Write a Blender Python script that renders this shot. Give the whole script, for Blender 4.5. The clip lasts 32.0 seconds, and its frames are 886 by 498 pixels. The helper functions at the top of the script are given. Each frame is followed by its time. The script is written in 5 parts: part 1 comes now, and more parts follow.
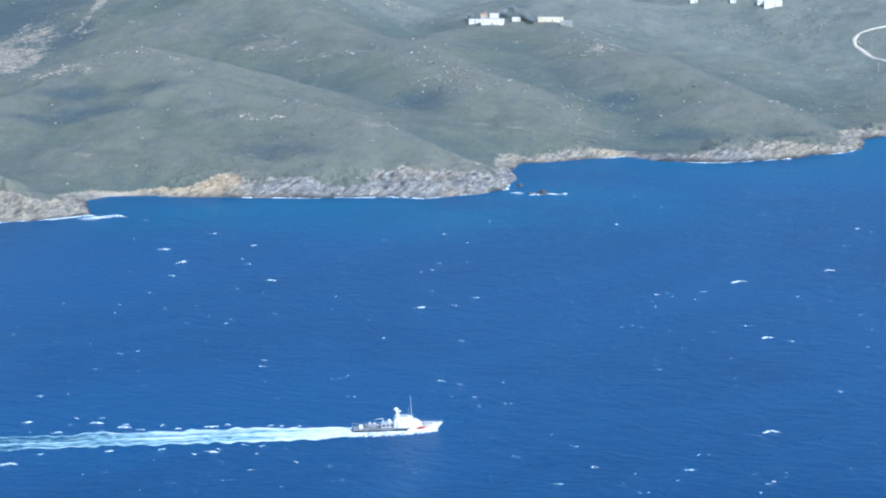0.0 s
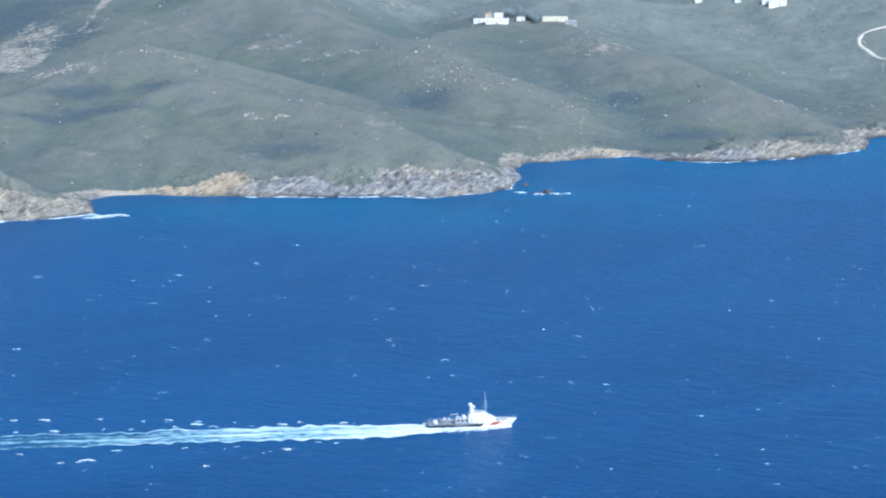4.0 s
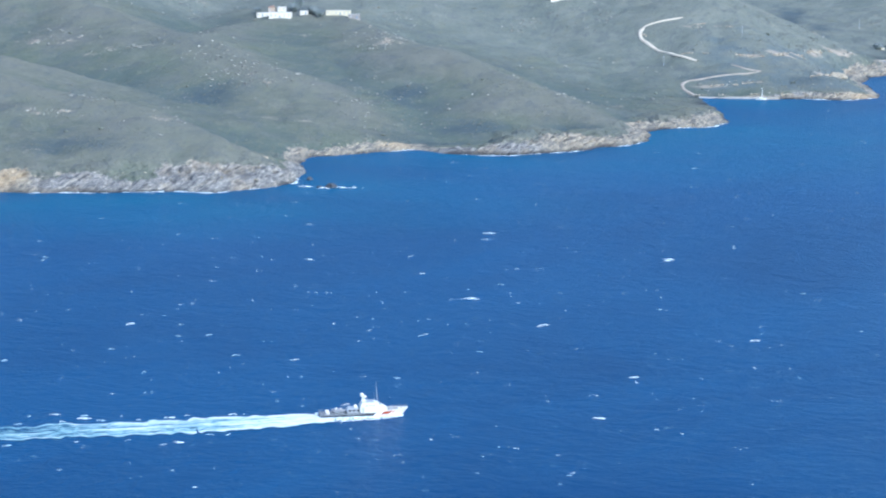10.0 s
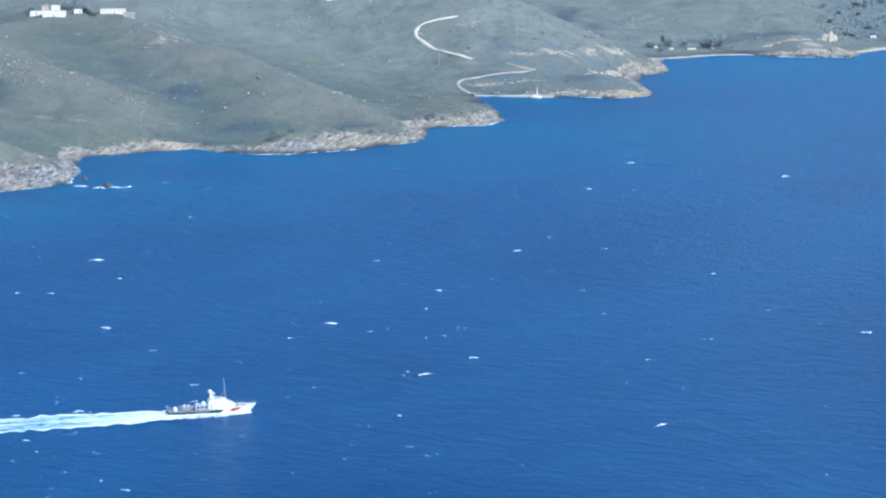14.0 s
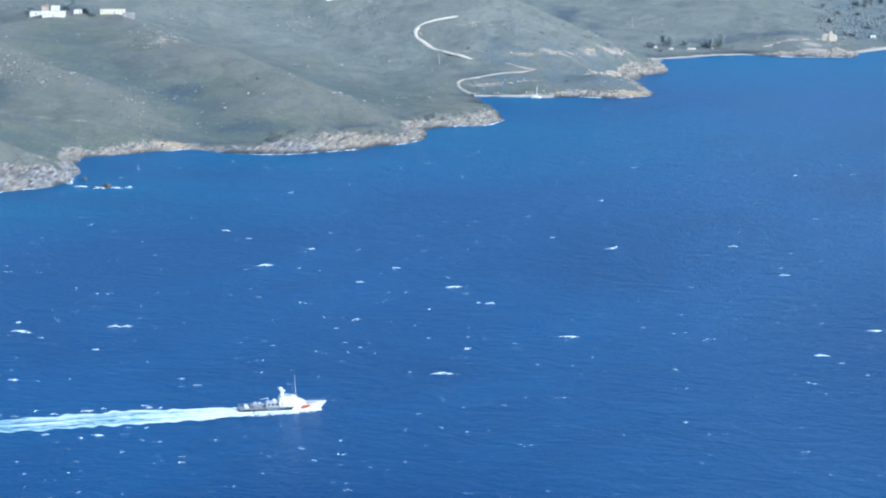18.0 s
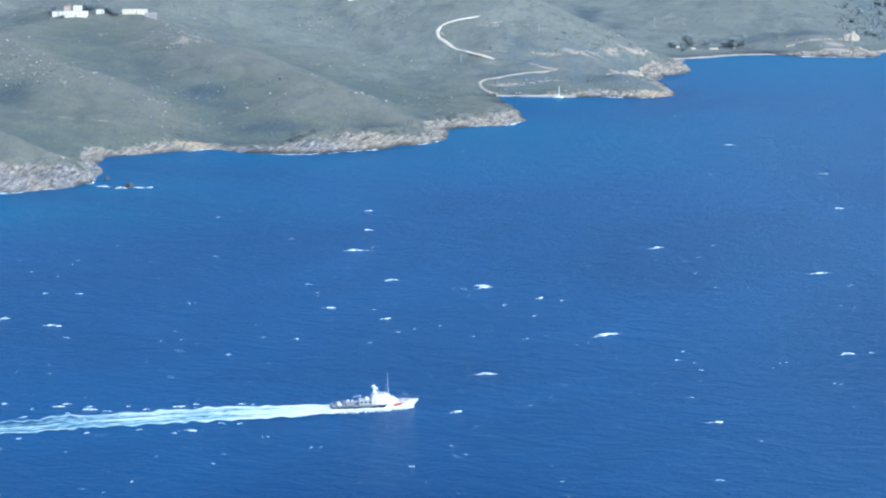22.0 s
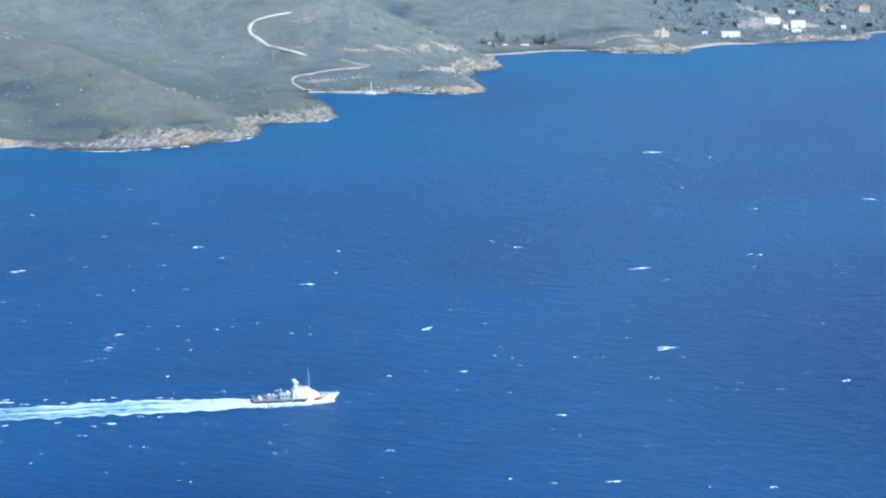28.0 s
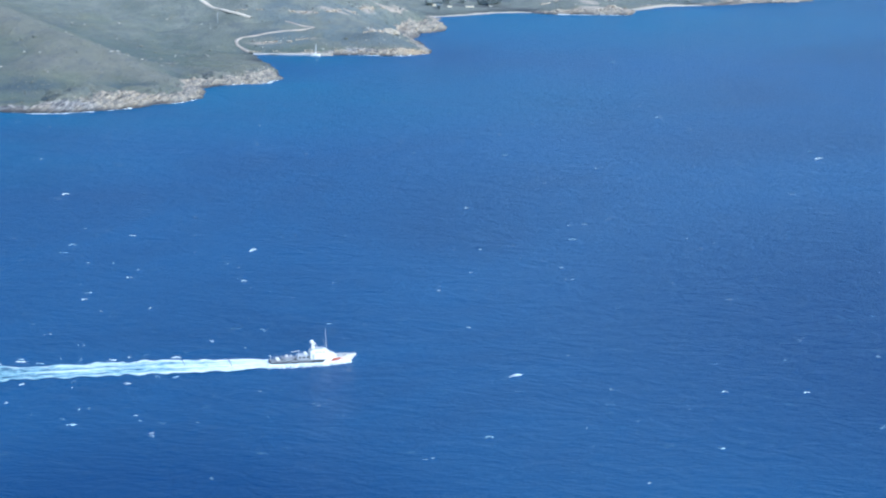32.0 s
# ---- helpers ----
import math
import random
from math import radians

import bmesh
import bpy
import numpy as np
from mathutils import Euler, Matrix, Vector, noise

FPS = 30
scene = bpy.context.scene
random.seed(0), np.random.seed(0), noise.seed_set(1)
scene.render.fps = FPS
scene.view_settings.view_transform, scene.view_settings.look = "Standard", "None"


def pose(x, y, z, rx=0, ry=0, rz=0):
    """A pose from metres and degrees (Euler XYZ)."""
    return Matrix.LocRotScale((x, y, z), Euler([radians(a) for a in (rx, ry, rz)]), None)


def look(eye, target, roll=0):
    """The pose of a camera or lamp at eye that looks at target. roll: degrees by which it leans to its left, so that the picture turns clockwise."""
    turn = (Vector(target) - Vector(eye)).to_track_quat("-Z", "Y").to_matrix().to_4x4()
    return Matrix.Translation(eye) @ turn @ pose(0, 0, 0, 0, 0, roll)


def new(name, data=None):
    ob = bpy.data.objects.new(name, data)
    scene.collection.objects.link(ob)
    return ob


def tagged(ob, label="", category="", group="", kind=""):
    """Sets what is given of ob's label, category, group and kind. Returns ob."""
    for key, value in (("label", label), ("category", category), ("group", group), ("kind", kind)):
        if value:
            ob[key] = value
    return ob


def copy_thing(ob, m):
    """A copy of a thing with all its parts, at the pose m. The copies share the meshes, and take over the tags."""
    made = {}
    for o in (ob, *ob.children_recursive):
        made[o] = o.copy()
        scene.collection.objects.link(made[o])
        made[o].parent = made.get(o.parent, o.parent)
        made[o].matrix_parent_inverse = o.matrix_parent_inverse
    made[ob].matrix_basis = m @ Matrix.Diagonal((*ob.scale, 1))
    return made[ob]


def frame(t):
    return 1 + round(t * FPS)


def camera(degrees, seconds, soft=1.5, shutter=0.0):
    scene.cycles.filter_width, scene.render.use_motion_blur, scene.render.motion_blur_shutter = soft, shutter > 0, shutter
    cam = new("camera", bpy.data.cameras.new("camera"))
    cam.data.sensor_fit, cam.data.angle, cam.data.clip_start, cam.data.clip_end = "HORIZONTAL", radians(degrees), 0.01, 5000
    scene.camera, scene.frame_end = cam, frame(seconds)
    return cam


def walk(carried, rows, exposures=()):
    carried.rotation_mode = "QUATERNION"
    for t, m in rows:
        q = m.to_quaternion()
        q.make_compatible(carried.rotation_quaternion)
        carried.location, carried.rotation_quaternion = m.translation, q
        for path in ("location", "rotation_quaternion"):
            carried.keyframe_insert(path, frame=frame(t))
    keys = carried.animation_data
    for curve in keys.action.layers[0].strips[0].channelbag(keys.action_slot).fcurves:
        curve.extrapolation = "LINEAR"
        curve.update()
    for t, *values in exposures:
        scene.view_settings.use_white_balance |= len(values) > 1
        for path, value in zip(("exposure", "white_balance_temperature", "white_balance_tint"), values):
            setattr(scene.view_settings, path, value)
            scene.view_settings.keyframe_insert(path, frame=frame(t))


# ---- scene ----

# The camera stands on a height over the strait and pans; seconds, turn to the left, pitch, roll in degrees.
EYE = (0.0, 0.0, 219.0)
PATH = [
    (0, 8.881, -8.701, -0.44), (0.5, 8.881, -8.701, -0.44), (1, 8.893, -8.684, -0.44), (1.5, 8.913, -8.682, -0.46),
    (2, 8.932, -8.701, -0.45), (2.5, 8.950, -8.701, -0.45), (3, 8.961, -8.700, -0.46), (3.5, 8.963, -8.713, -0.41),
    (5.5, 8.995, -8.707, -0.42), (6, 8.996, -8.718, -0.45), (6.5, 8.984, -8.730, -0.43), (7, 8.980, -8.750, -0.41),
    (7.5, 8.954, -8.754, -0.44), (8, 8.917, -8.762, -0.43), (8.5, 8.049, -8.816, -0.39), (9, 6.946, -8.833, -0.31),
    (9.5, 5.922, -8.842, -0.26), (10, 4.565, -8.858, -0.19), (10.5, 3.425, -8.864, -0.10), (11, 2.447, -8.877, -0.04),
    (11.5, 1.569, -8.880, 0.06), (12, 0.692, -8.891, 0.06), (12.5, 0.143, -8.875, 0.16), (13, -0.000, -8.881, 0.14),
    (13.5, -0.001, -8.885, 0.13), (14, -0.003, -8.889, 0.14), (14.5, -0.003, -8.889, 0.14), (16.5, -0.003, -8.889, 0.14),
    (17, -0.005, -8.889, 0.14), (17.5, -0.005, -8.888, 0.12), (18, -0.005, -8.887, 0.11), (18.5, -0.004, -8.888, 0.13),
    (19, -0.005, -8.890, 0.14), (19.5, -0.005, -8.891, 0.15), (20, -0.017, -8.891, 0.15), (20.5, 0.120, -8.874, 0.15),
    (21, 0.267, -8.874, 0.12), (21.5, 0.379, -8.886, 0.06), (22, 0.444, -8.888, 0.06), (22.5, 0.442, -8.890, 0.10),
    (23, 0.486, -8.886, 0.06), (23.5, 0.516, -8.875, 0.10), (24, 0.520, -8.877, 0.12), (24.5, 0.541, -8.893, 0.11),
    (26.5, 0.212, -8.962, 0.16), (27, -1.111, -8.956, 0.26), (27.5, -2.027, -8.966, 0.31), (28, -3.391, -8.951, 0.36),
    (28.5, -4.124, -8.929, 0.41), (29, -4.480, -8.968, 0.51), (29.5, -4.602, -8.957, 0.43), (30, -4.616, -8.962, 0.46),
    (30.5, -4.585, -9.028, 0.42), (31, -4.584, -9.100, 0.46), (31.5, -4.575, -9.160, 0.54), (32, -4.527, -9.712, 0.47),
]
cam = camera(17.823, 32.0, soft=2.15)
walk(cam, [(t, Matrix.Translation(EYE) @ pose(0, 0, 0, 90 + pitch, 0, turn) @ pose(0, 0, 0, 0, 0, roll)) for t, turn, pitch, roll in PATH],
     exposures=[(0, 0.6, 5350, 8), (32, 0.6, 5350, 8)])

# ---- sun and sky ----
SUN_AZ, SUN_EL = 138.0, 40.0
world = bpy.data.worlds.new("sky")
scene.world = world
world.use_nodes = True
wn, wl = world.node_tree.nodes, world.node_tree.links
sky = wn.new("ShaderNodeTexSky")
sky.sky_type, sky.sun_disc = "NISHITA", False
sky.dust_density, sky.ozone_density = 0.4, 3.0
sky.sun_elevation, sky.sun_rotation = radians(SUN_EL), radians(SUN_AZ)
wl.new(sky.outputs[0], wn["Background"].inputs[0])
wn["Background"].inputs[1].default_value = 0.13
sun = new("sun", bpy.data.lights.new("sun", "SUN"))
sun.data.energy, sun.data.angle, sun.data.color = 3.4, radians(0.5), (1.0, 0.96, 0.9)
az, el = radians(SUN_AZ), radians(SUN_EL)
toward = Vector((math.sin(az) * math.cos(el), math.cos(az) * math.cos(el), math.sin(el)))
sun.matrix_world = look(toward * 500, (0, 0, 0))


# ---- materials ----
class Nodes:
    """A short way to write a node material."""

    def __init__(self, name):
        self.m = bpy.data.materials.new(name)
        self.m.use_nodes = True
        self.n, self.l = self.m.node_tree.nodes, self.m.node_tree.links
        self.b = self.n["Principled BSDF"]

    def put(self, socket, value):
        if isinstance(value, bpy.types.NodeSocket):
            self.l.new(value, socket)
        elif isinstance(value, tuple) and len(value) == 3 and socket.type == "RGBA":
            socket.default_value = (*value, 1)
        else:
            socket.default_value = value

    def node(self, kind, **values):
        nd = self.n.new(kind)
        for k, v in values.items():
            self.put(nd.inputs[k.replace("_", " ")], v)
        return nd

    def coords(self, scale=(1, 1, 1), kind="Object", turn=0.0, tilt=0.0):
        rot = self.node("ShaderNodeMapping", Rotation=(0, radians(tilt), radians(turn)))
        if kind == "Position":
            self.l.new(self.n.new("ShaderNodeNewGeometry").outputs["Position"], rot.inputs[0])
        else:
            self.l.new(self.n.new("ShaderNodeTexCoord").outputs[kind], rot.inputs[0])
        return self.node("ShaderNodeMapping", Vector=rot.outputs[0], Scale=scale).outputs[0]

    def noise(self, vec, scale, detail=4.0, rough=0.55, warp=0.0):
        return self.node("ShaderNodeTexNoise", Vector=vec, Scale=scale, Detail=detail, Roughness=rough, Distortion=warp).outputs["Fac"]

    def ramp(self, fac, stops):
        nd = self.n.new("ShaderNodeValToRGB")
        e = nd.color_ramp.elements
        while len(e) < len(stops):
            e.new(0.5)
        for q, (p, c) in zip(e, stops):
            q.position = p
            q.color = (*c, 1) if isinstance(c, tuple) else (c, c, c, 1)
        self.l.new(fac, nd.inputs[0])
        return nd.outputs[0]

    def mix(self, fac, a, b, how="MIX"):
        nd = self.n.new("ShaderNodeMix")
        nd.data_type, nd.blend_type = "RGBA", how
        self.put(nd.inputs[0], fac)
        self.put(nd.inputs[6], a)
        self.put(nd.inputs[7], b)
        return nd.outputs[2]

    def math(self, how, a, b=0.0, clamp=False):
        nd = self.n.new("ShaderNodeMath")
        nd.operation, nd.use_clamp = how, clamp
        self.put(nd.inputs[0], a)
        self.put(nd.inputs[1], b)
        return nd.outputs[0]

    def attr(self, name):
        nd = self.n.new("ShaderNodeAttribute")
        nd.attribute_name = name
        return nd.outputs["Fac"]

    def bump(self, height, dist, strength=1.0, normal=None):
        nd = self.node("ShaderNodeBump", Height=height, Distance=dist, Strength=strength)
        if normal is not None:
            self.l.new(normal, nd.inputs["Normal"])
        return nd.outputs[0]

    def done(self, **values):
        for k, v in values.items():
            self.put(self.b.inputs[k.replace("_", " ")], v)
        return self.m


def paint(name, colour, rough=0.5, metal=0.0, vary=0.12, scale=0.6):
    """A painted or plain surface with faint blotches and grime."""
    k = Nodes(name)
    v = k.coords()
    n = k.math("ADD", k.math("MULTIPLY", k.noise(v, scale, 5), 0.6), k.math("MULTIPLY", k.noise(v, scale * 9, 3), 0.4))
    dark = tuple(c * (1 - vary * 1.6) for c in colour)
    lite = tuple(min(1, c * (1 + vary * 0.5)) for c in colour)
    return k.done(Base_Color=k.ramp(n, [(0.3, dark), (0.62, lite)]), Roughness=rough, Metallic=metal,
                  Normal=k.bump(k.noise(v, scale * 14, 3), 0.01))


# shallows, and wider pale patches standing in for far haze: x, y and half sizes
SHALLOWS_AND_HAZE = [(-270, 1640, 240, 130), (-130, 1775, 170, 110), (75, 2125, 110, 90), (235, 2480, 130, 90), (60, 1950, 80, 70), (330, 2500, 420, 420), (-60, 1900, 420, 300), (-330, 1560, 330, 170)]


# lens falloff painted into the sea colour: x, y and half sizes
DIM_SEA = [(340, 1060, 240, 400), (-20, 800, 120, 150)]


def sea_material():
    k = Nodes("sea_water")
    swell = k.noise(k.coords((0.62, 1.0, 1), turn=38), 0.070, 5, 0.66, 1.4)
    chop = k.noise(k.coords((0.8, 1.0, 1), turn=30), 0.22, 5, 0.66, 1.0)
    fine = k.noise(k.coords((0.8, 1.0, 1), turn=46), 0.6, 4, 0.68, 0.4)
    n = k.bump(swell, 1.1)
    n = k.bump(chop, 0.65, 1.0, n)
    n = k.bump(fine, 0.20, 1.0, n)
    patch = k.noise(k.coords((0.6, 0.35, 1), turn=25), 0.012, 6, 0.66, 0.6)
    deep = k.ramp(patch, [(0.3, (0.008, 0.054, 0.148)), (0.7, (0.013, 0.086, 0.212))])
    # sea darkened inside these ellipses to stand in for lens falloff
    dimming = None
    for x0, y0, rx, ry in DIM_SEA:
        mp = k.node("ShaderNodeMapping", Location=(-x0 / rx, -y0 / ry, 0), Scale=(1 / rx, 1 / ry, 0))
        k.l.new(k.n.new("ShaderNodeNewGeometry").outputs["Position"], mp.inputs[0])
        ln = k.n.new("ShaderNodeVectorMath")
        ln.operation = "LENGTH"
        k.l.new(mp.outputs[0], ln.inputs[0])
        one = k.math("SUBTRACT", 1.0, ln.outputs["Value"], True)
        dimming = one if dimming is None else k.math("MAXIMUM", dimming, one)
    dimming = k.ramp(k.math("ADD", dimming, k.math("MULTIPLY", k.math("SUBTRACT", patch, 0.5), 0.8)), [(0.05, 0.0), (0.55, 0.9)])
    deep = k.mix(dimming, deep, (0.002, 0.042, 0.136))
    # pale shallows over sand and rock; the widest ellipses paint haze into the sea
    paling = None
    for x0, y0, rx, ry in SHALLOWS_AND_HAZE:
        mp = k.node("ShaderNodeMapping", Location=(-x0 / rx, -y0 / ry, 0), Scale=(1 / rx, 1 / ry, 0))
        k.l.new(k.n.new("ShaderNodeNewGeometry").outputs["Position"], mp.inputs[0])
        ln = k.n.new("ShaderNodeVectorMath")
        ln.operation = "LENGTH"
        k.l.new(mp.outputs[0], ln.inputs[0])
        one = k.math("SUBTRACT", 1.0, ln.outputs["Value"], True)
        paling = one if paling is None else k.math("MAXIMUM", paling, one)
    mottled = k.ramp(k.noise(k.coords((0.5, 1, 1), "Position"), 0.02, 4), [(0.3, 0.4), (0.65, 1.0)])
    body = k.mix(k.math("MULTIPLY", k.math("MULTIPLY", paling, 0.9), mottled, True), deep, (0.006, 0.125, 0.232))
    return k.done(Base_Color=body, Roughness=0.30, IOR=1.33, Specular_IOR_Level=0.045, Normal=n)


def land_material():
    k = Nodes("hillside")
    v = k.coords(kind="Position")
    big, mid, small = k.noise(v, 0.010, 5, 0.55), k.noise(v, 0.06, 6, 0.68, 0.6), k.noise(v, 0.55, 5, 0.75)
    scrub = k.ramp(mid, [(0.32, (0.114, 0.126, 0.101)), (0.5, (0.153, 0.162, 0.120)), (0.66, (0.201, 0.203, 0.161))])
    scrub = k.mix(k.ramp(big, [(0.42, 0.0), (0.62, 0.6)]), scrub, (0.135, 0.165, 0.110))
    scrub = k.mix(k.ramp(k.noise(v, 0.021, 4, 0.6), [(0.48, 0.0), (0.68, 0.5)]), scrub, (0.170, 0.164, 0.151))
    scrub = k.mix(k.ramp(small, [(0.36, 0.45), (0.56, 0.0)]), scrub, (0.074, 0.092, 0.079))
    scrub = k.mix(k.ramp(small, [(0.60, 0.0), (0.74, 0.4)]), scrub, (0.258, 0.259, 0.208))
    # drier crests, greener hollows; relief shading of the spurs is painted in too
    scrub = k.mix(k.math("MULTIPLY", k.attr("crest_tone"), 0.6), scrub, (0.197, 0.194, 0.155))
    scrub = k.mix(k.math("MULTIPLY", k.attr("hollow_tone"), 0.7), scrub, (0.087, 0.118, 0.104))
    # upper and far slopes paled, distance haze put into their colour
    far_haze = k.ramp(k.noise(v, 0.035, 5, 0.6, 0.5), [(0.34, (0.172, 0.192, 0.160)), (0.62, (0.240, 0.250, 0.204))])
    far_haze = k.mix(k.ramp(small, [(0.36, 0.4), (0.56, 0.0)]), far_haze, (0.106, 0.132, 0.115))
    scrub = k.mix(k.math("MULTIPLY", k.attr("far_haze"), k.ramp(mid, [(0.30, 0.6), (0.62, 0.95)])), scrub, far_haze)
    # mottling drawn out in y so that it looks round from the camera
    view_stretch = k.coords((1.0, 0.42, 0.7), "Position", 8)
    blots, dots = k.noise(view_stretch, 0.10, 6, 0.72, 0.5), k.noise(view_stretch, 0.34, 5, 0.72, 0.3)
    scrub = k.mix(k.ramp(blots, [(0.52, 0.0), (0.66, 0.55)]), scrub, (0.096, 0.112, 0.118))
    scrub = k.mix(k.ramp(blots, [(0.34, 0.45), (0.46, 0.0)]), scrub, (0.186, 0.190, 0.126))
    scrub = k.mix(k.ramp(dots, [(0.56, 0.0), (0.68, 0.55)]), scrub, (0.088, 0.104, 0.098))
    scrub = k.mix(k.ramp(dots, [(0.30, 0.45), (0.42, 0.0)]), scrub, (0.255, 0.242, 0.206))
    # thickets, blued and darkened to hold haze and valley shade as well
    scrub = k.mix(k.attr("thicket_shade"), scrub, (0.059, 0.086, 0.101))
    # low bushes of the plain, blued to carry the distance haze
    scrub = k.mix(k.attr("hazed_maquis"), scrub, k.ramp(small, [(0.36, (0.087, 0.120, 0.132)), (0.62, (0.151, 0.188, 0.190))]))
    bed = k.coords((0.10, 0.3, 1.0), "Position", 20, 33)
    strata = k.math("ADD", k.math("MULTIPLY", k.noise(bed, 0.5, 7, 0.78, 0.4), 0.68), k.math("MULTIPLY", k.noise(k.coords((0.5, 0.5, 1.0), "Position", 20, 33), 0.6, 6, 0.8, 0.3), 0.32))
    stone = k.ramp(strata, [(0.38, (0.085, 0.084, 0.082)), (0.46, (0.23, 0.215, 0.185)), (0.53, (0.375, 0.325, 0.245)), (0.65, (0.65, 0.565, 0.42))])
    slate = k.ramp(strata, [(0.38, (0.052, 0.056, 0.062)), (0.46, (0.188, 0.183, 0.176)), (0.54, (0.330, 0.315, 0.288)), (0.62, (0.66, 0.605, 0.50))])
    ochre = k.ramp(strata, [(0.36, (0.17, 0.13, 0.09)), (0.48, (0.42, 0.325, 0.21)), (0.64, (0.68, 0.56, 0.38))])
    stone = k.mix(k.attr("slate"), stone, slate)
    stone = k.mix(k.attr("ochre"), stone, ochre)
    edge = k.math("ADD", k.attr("rock"), k.math("ADD", k.math("MULTIPLY", k.math("SUBTRACT", mid, 0.5), 1.8), k.math("MULTIPLY", k.math("SUBTRACT", small, 0.5), 1.6)))
    base = k.mix(k.ramp(edge, [(0.40, 0.0), (0.66, 1.0)]), scrub, stone)
    base = k.mix(k.attr("sand"), base, k.ramp(small, [(0.3, (0.54, 0.47, 0.36)), (0.7, (0.72, 0.65, 0.52))]))
    base = k.mix(k.math("MULTIPLY", k.attr("yard"), k.ramp(mid, [(0.38, 0.35), (0.56, 1.0)])), base, k.ramp(small, [(0.3, (0.38, 0.31, 0.235)), (0.7, (0.56, 0.475, 0.375))]))
    # wet rock, with the shade of recesses at the cliff foot painted in
    base = k.mix(k.attr("wet"), base, (0.040, 0.042, 0.046))
    n = k.bump(small, 0.8)
    n = k.bump(strata, 1.6, k.attr("rock"), n)
    return k.done(Base_Color=base, Roughness=0.92, Normal=n)


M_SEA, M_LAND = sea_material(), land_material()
def island_material(name, stops, rough=0.9, bump=0.12, scale=1.2):
    """Scattered pieces that differ in tone one from the next."""
    k = Nodes(name)
    tone = k.n.new("ShaderNodeNewGeometry").outputs["Random Per Island"]
    base = k.ramp(tone, stops)
    grain = k.noise(k.coords(), scale, 4, 0.65)
    base = k.mix(k.ramp(grain, [(0.35, 0.55), (0.6, 0.0)]), base, tuple(c * 0.45 for c in stops[0][1]))
    return k.done(Base_Color=base, Roughness=rough, Normal=k.bump(grain, bump))


def wake_material():
    """Churned water: dense white foam that thins out into a pale aqua film."""
    k = Nodes("wake_foam")
    streak = k.noise(k.coords((0.022, 0.42, 1), "UV"), 1.0, 5, 0.62, 0.6)
    lumps = k.noise(k.coords((0.20, 0.30, 1), "UV"), 1.0, 5, 0.7, 0.5)
    grain = k.math("ADD", k.math("MULTIPLY", streak, 0.6), k.math("MULTIPLY", lumps, 0.4))
    dens = k.math("ADD", k.attr("dens"), k.math("MULTIPLY", k.math("SUBTRACT", grain, 0.5), 3.2))
    white = k.ramp(dens, [(0.34, (0.08, 0.25, 0.35)), (0.66, (0.36, 0.57, 0.63)), (0.97, (0.82, 0.85, 0.83))])
    alpha = k.ramp(dens, [(0.22, 0.0), (0.50, 0.85), (0.75, 1.0)])
    return k.done(Base_Color=white, Roughness=0.8, Alpha=alpha, Normal=k.bump(lumps, 0.5))


def foam_material(name, colour, cut):
    k = Nodes(name)
    n = k.noise(k.coords((0.7, 0.5, 1)), 1.7, 5, 0.78, 0.8)
    dens = k.math("ADD", k.attr("dens"), k.math("ADD", k.math("MULTIPLY", k.math("SUBTRACT", n, 0.5), 7.0), cut))
    return k.done(Base_Color=colour, Roughness=0.8, Alpha=k.ramp(dens, [(0.30, 0.0), (0.85, 1.0)]), Normal=k.bump(n, 0.15))


def dirt_material(name, dark, lite):
    k = Nodes(name)
    v = k.coords(kind="Position")
    n = k.math("ADD", k.math("MULTIPLY", k.noise(v, 0.12, 5, 0.6), 0.6), k.math("MULTIPLY", k.noise(v, 1.4, 4, 0.7), 0.4))
    return k.done(Base_Color=k.ramp(n, [(0.36, dark), (0.6, lite)]), Roughness=0.95, Normal=k.bump(n, 0.3))


M_WHITE = paint("white_paint", (0.86, 0.84, 0.76), 0.35, vary=0.06)
M_HULLDARK = paint("dark_grey_paint", (0.022, 0.026, 0.036), 0.45)
M_ORANGE = paint("orange_red_paint", (0.46, 0.085, 0.030), 0.4)
M_PALE = paint("faded_orange_paint", (0.70, 0.33, 0.16), 0.4)
M_DECK = paint("deck_grey", (0.20, 0.21, 0.21), 0.7)
M_METAL = paint("light_grey_metal", (0.55, 0.57, 0.58), 0.4, 0.3)
# boat panes paled in colour to match overexposed sunlit walls
M_GLASS = paint("glare_paled_glass", (0.46, 0.48, 0.50), 0.08, vary=0.05)
# house panes paled too, the glare put into their colour
M_PANE = paint("sunlit_window_glass", (0.58, 0.58, 0.56), 0.15, vary=0.05)
M_RUBBER = paint("grey_inflatable_rubber", (0.30, 0.31, 0.33), 0.6)
M_CANVAS = paint("off_white_canvas", (0.70, 0.70, 0.67), 0.8)
M_FOAM = foam_material("sea_foam", (0.74, 0.87, 0.90), 0.12)
M_DIMFOAM = foam_material("thinning_foam", (0.44, 0.63, 0.73), 0.0)
M_SURF = foam_material("surf_foam", (0.80, 0.91, 0.93), 0.15)
M_FILM = foam_material("thin_foam_film", (0.13, 0.25, 0.36), -0.35)
M_WAKE = wake_material()
M_BUSH = island_material("scrub_leaves", [(0.0, (0.130, 0.150, 0.124)), (0.5, (0.185, 0.200, 0.160)), (1.0, (0.245, 0.242, 0.196))], bump=0.1)
M_BOULDER = island_material("grey_stone", [(0.0, (0.16, 0.15, 0.13)), (0.4, (0.36, 0.32, 0.235)), (1.0, (0.66, 0.58, 0.42))], bump=0.3)
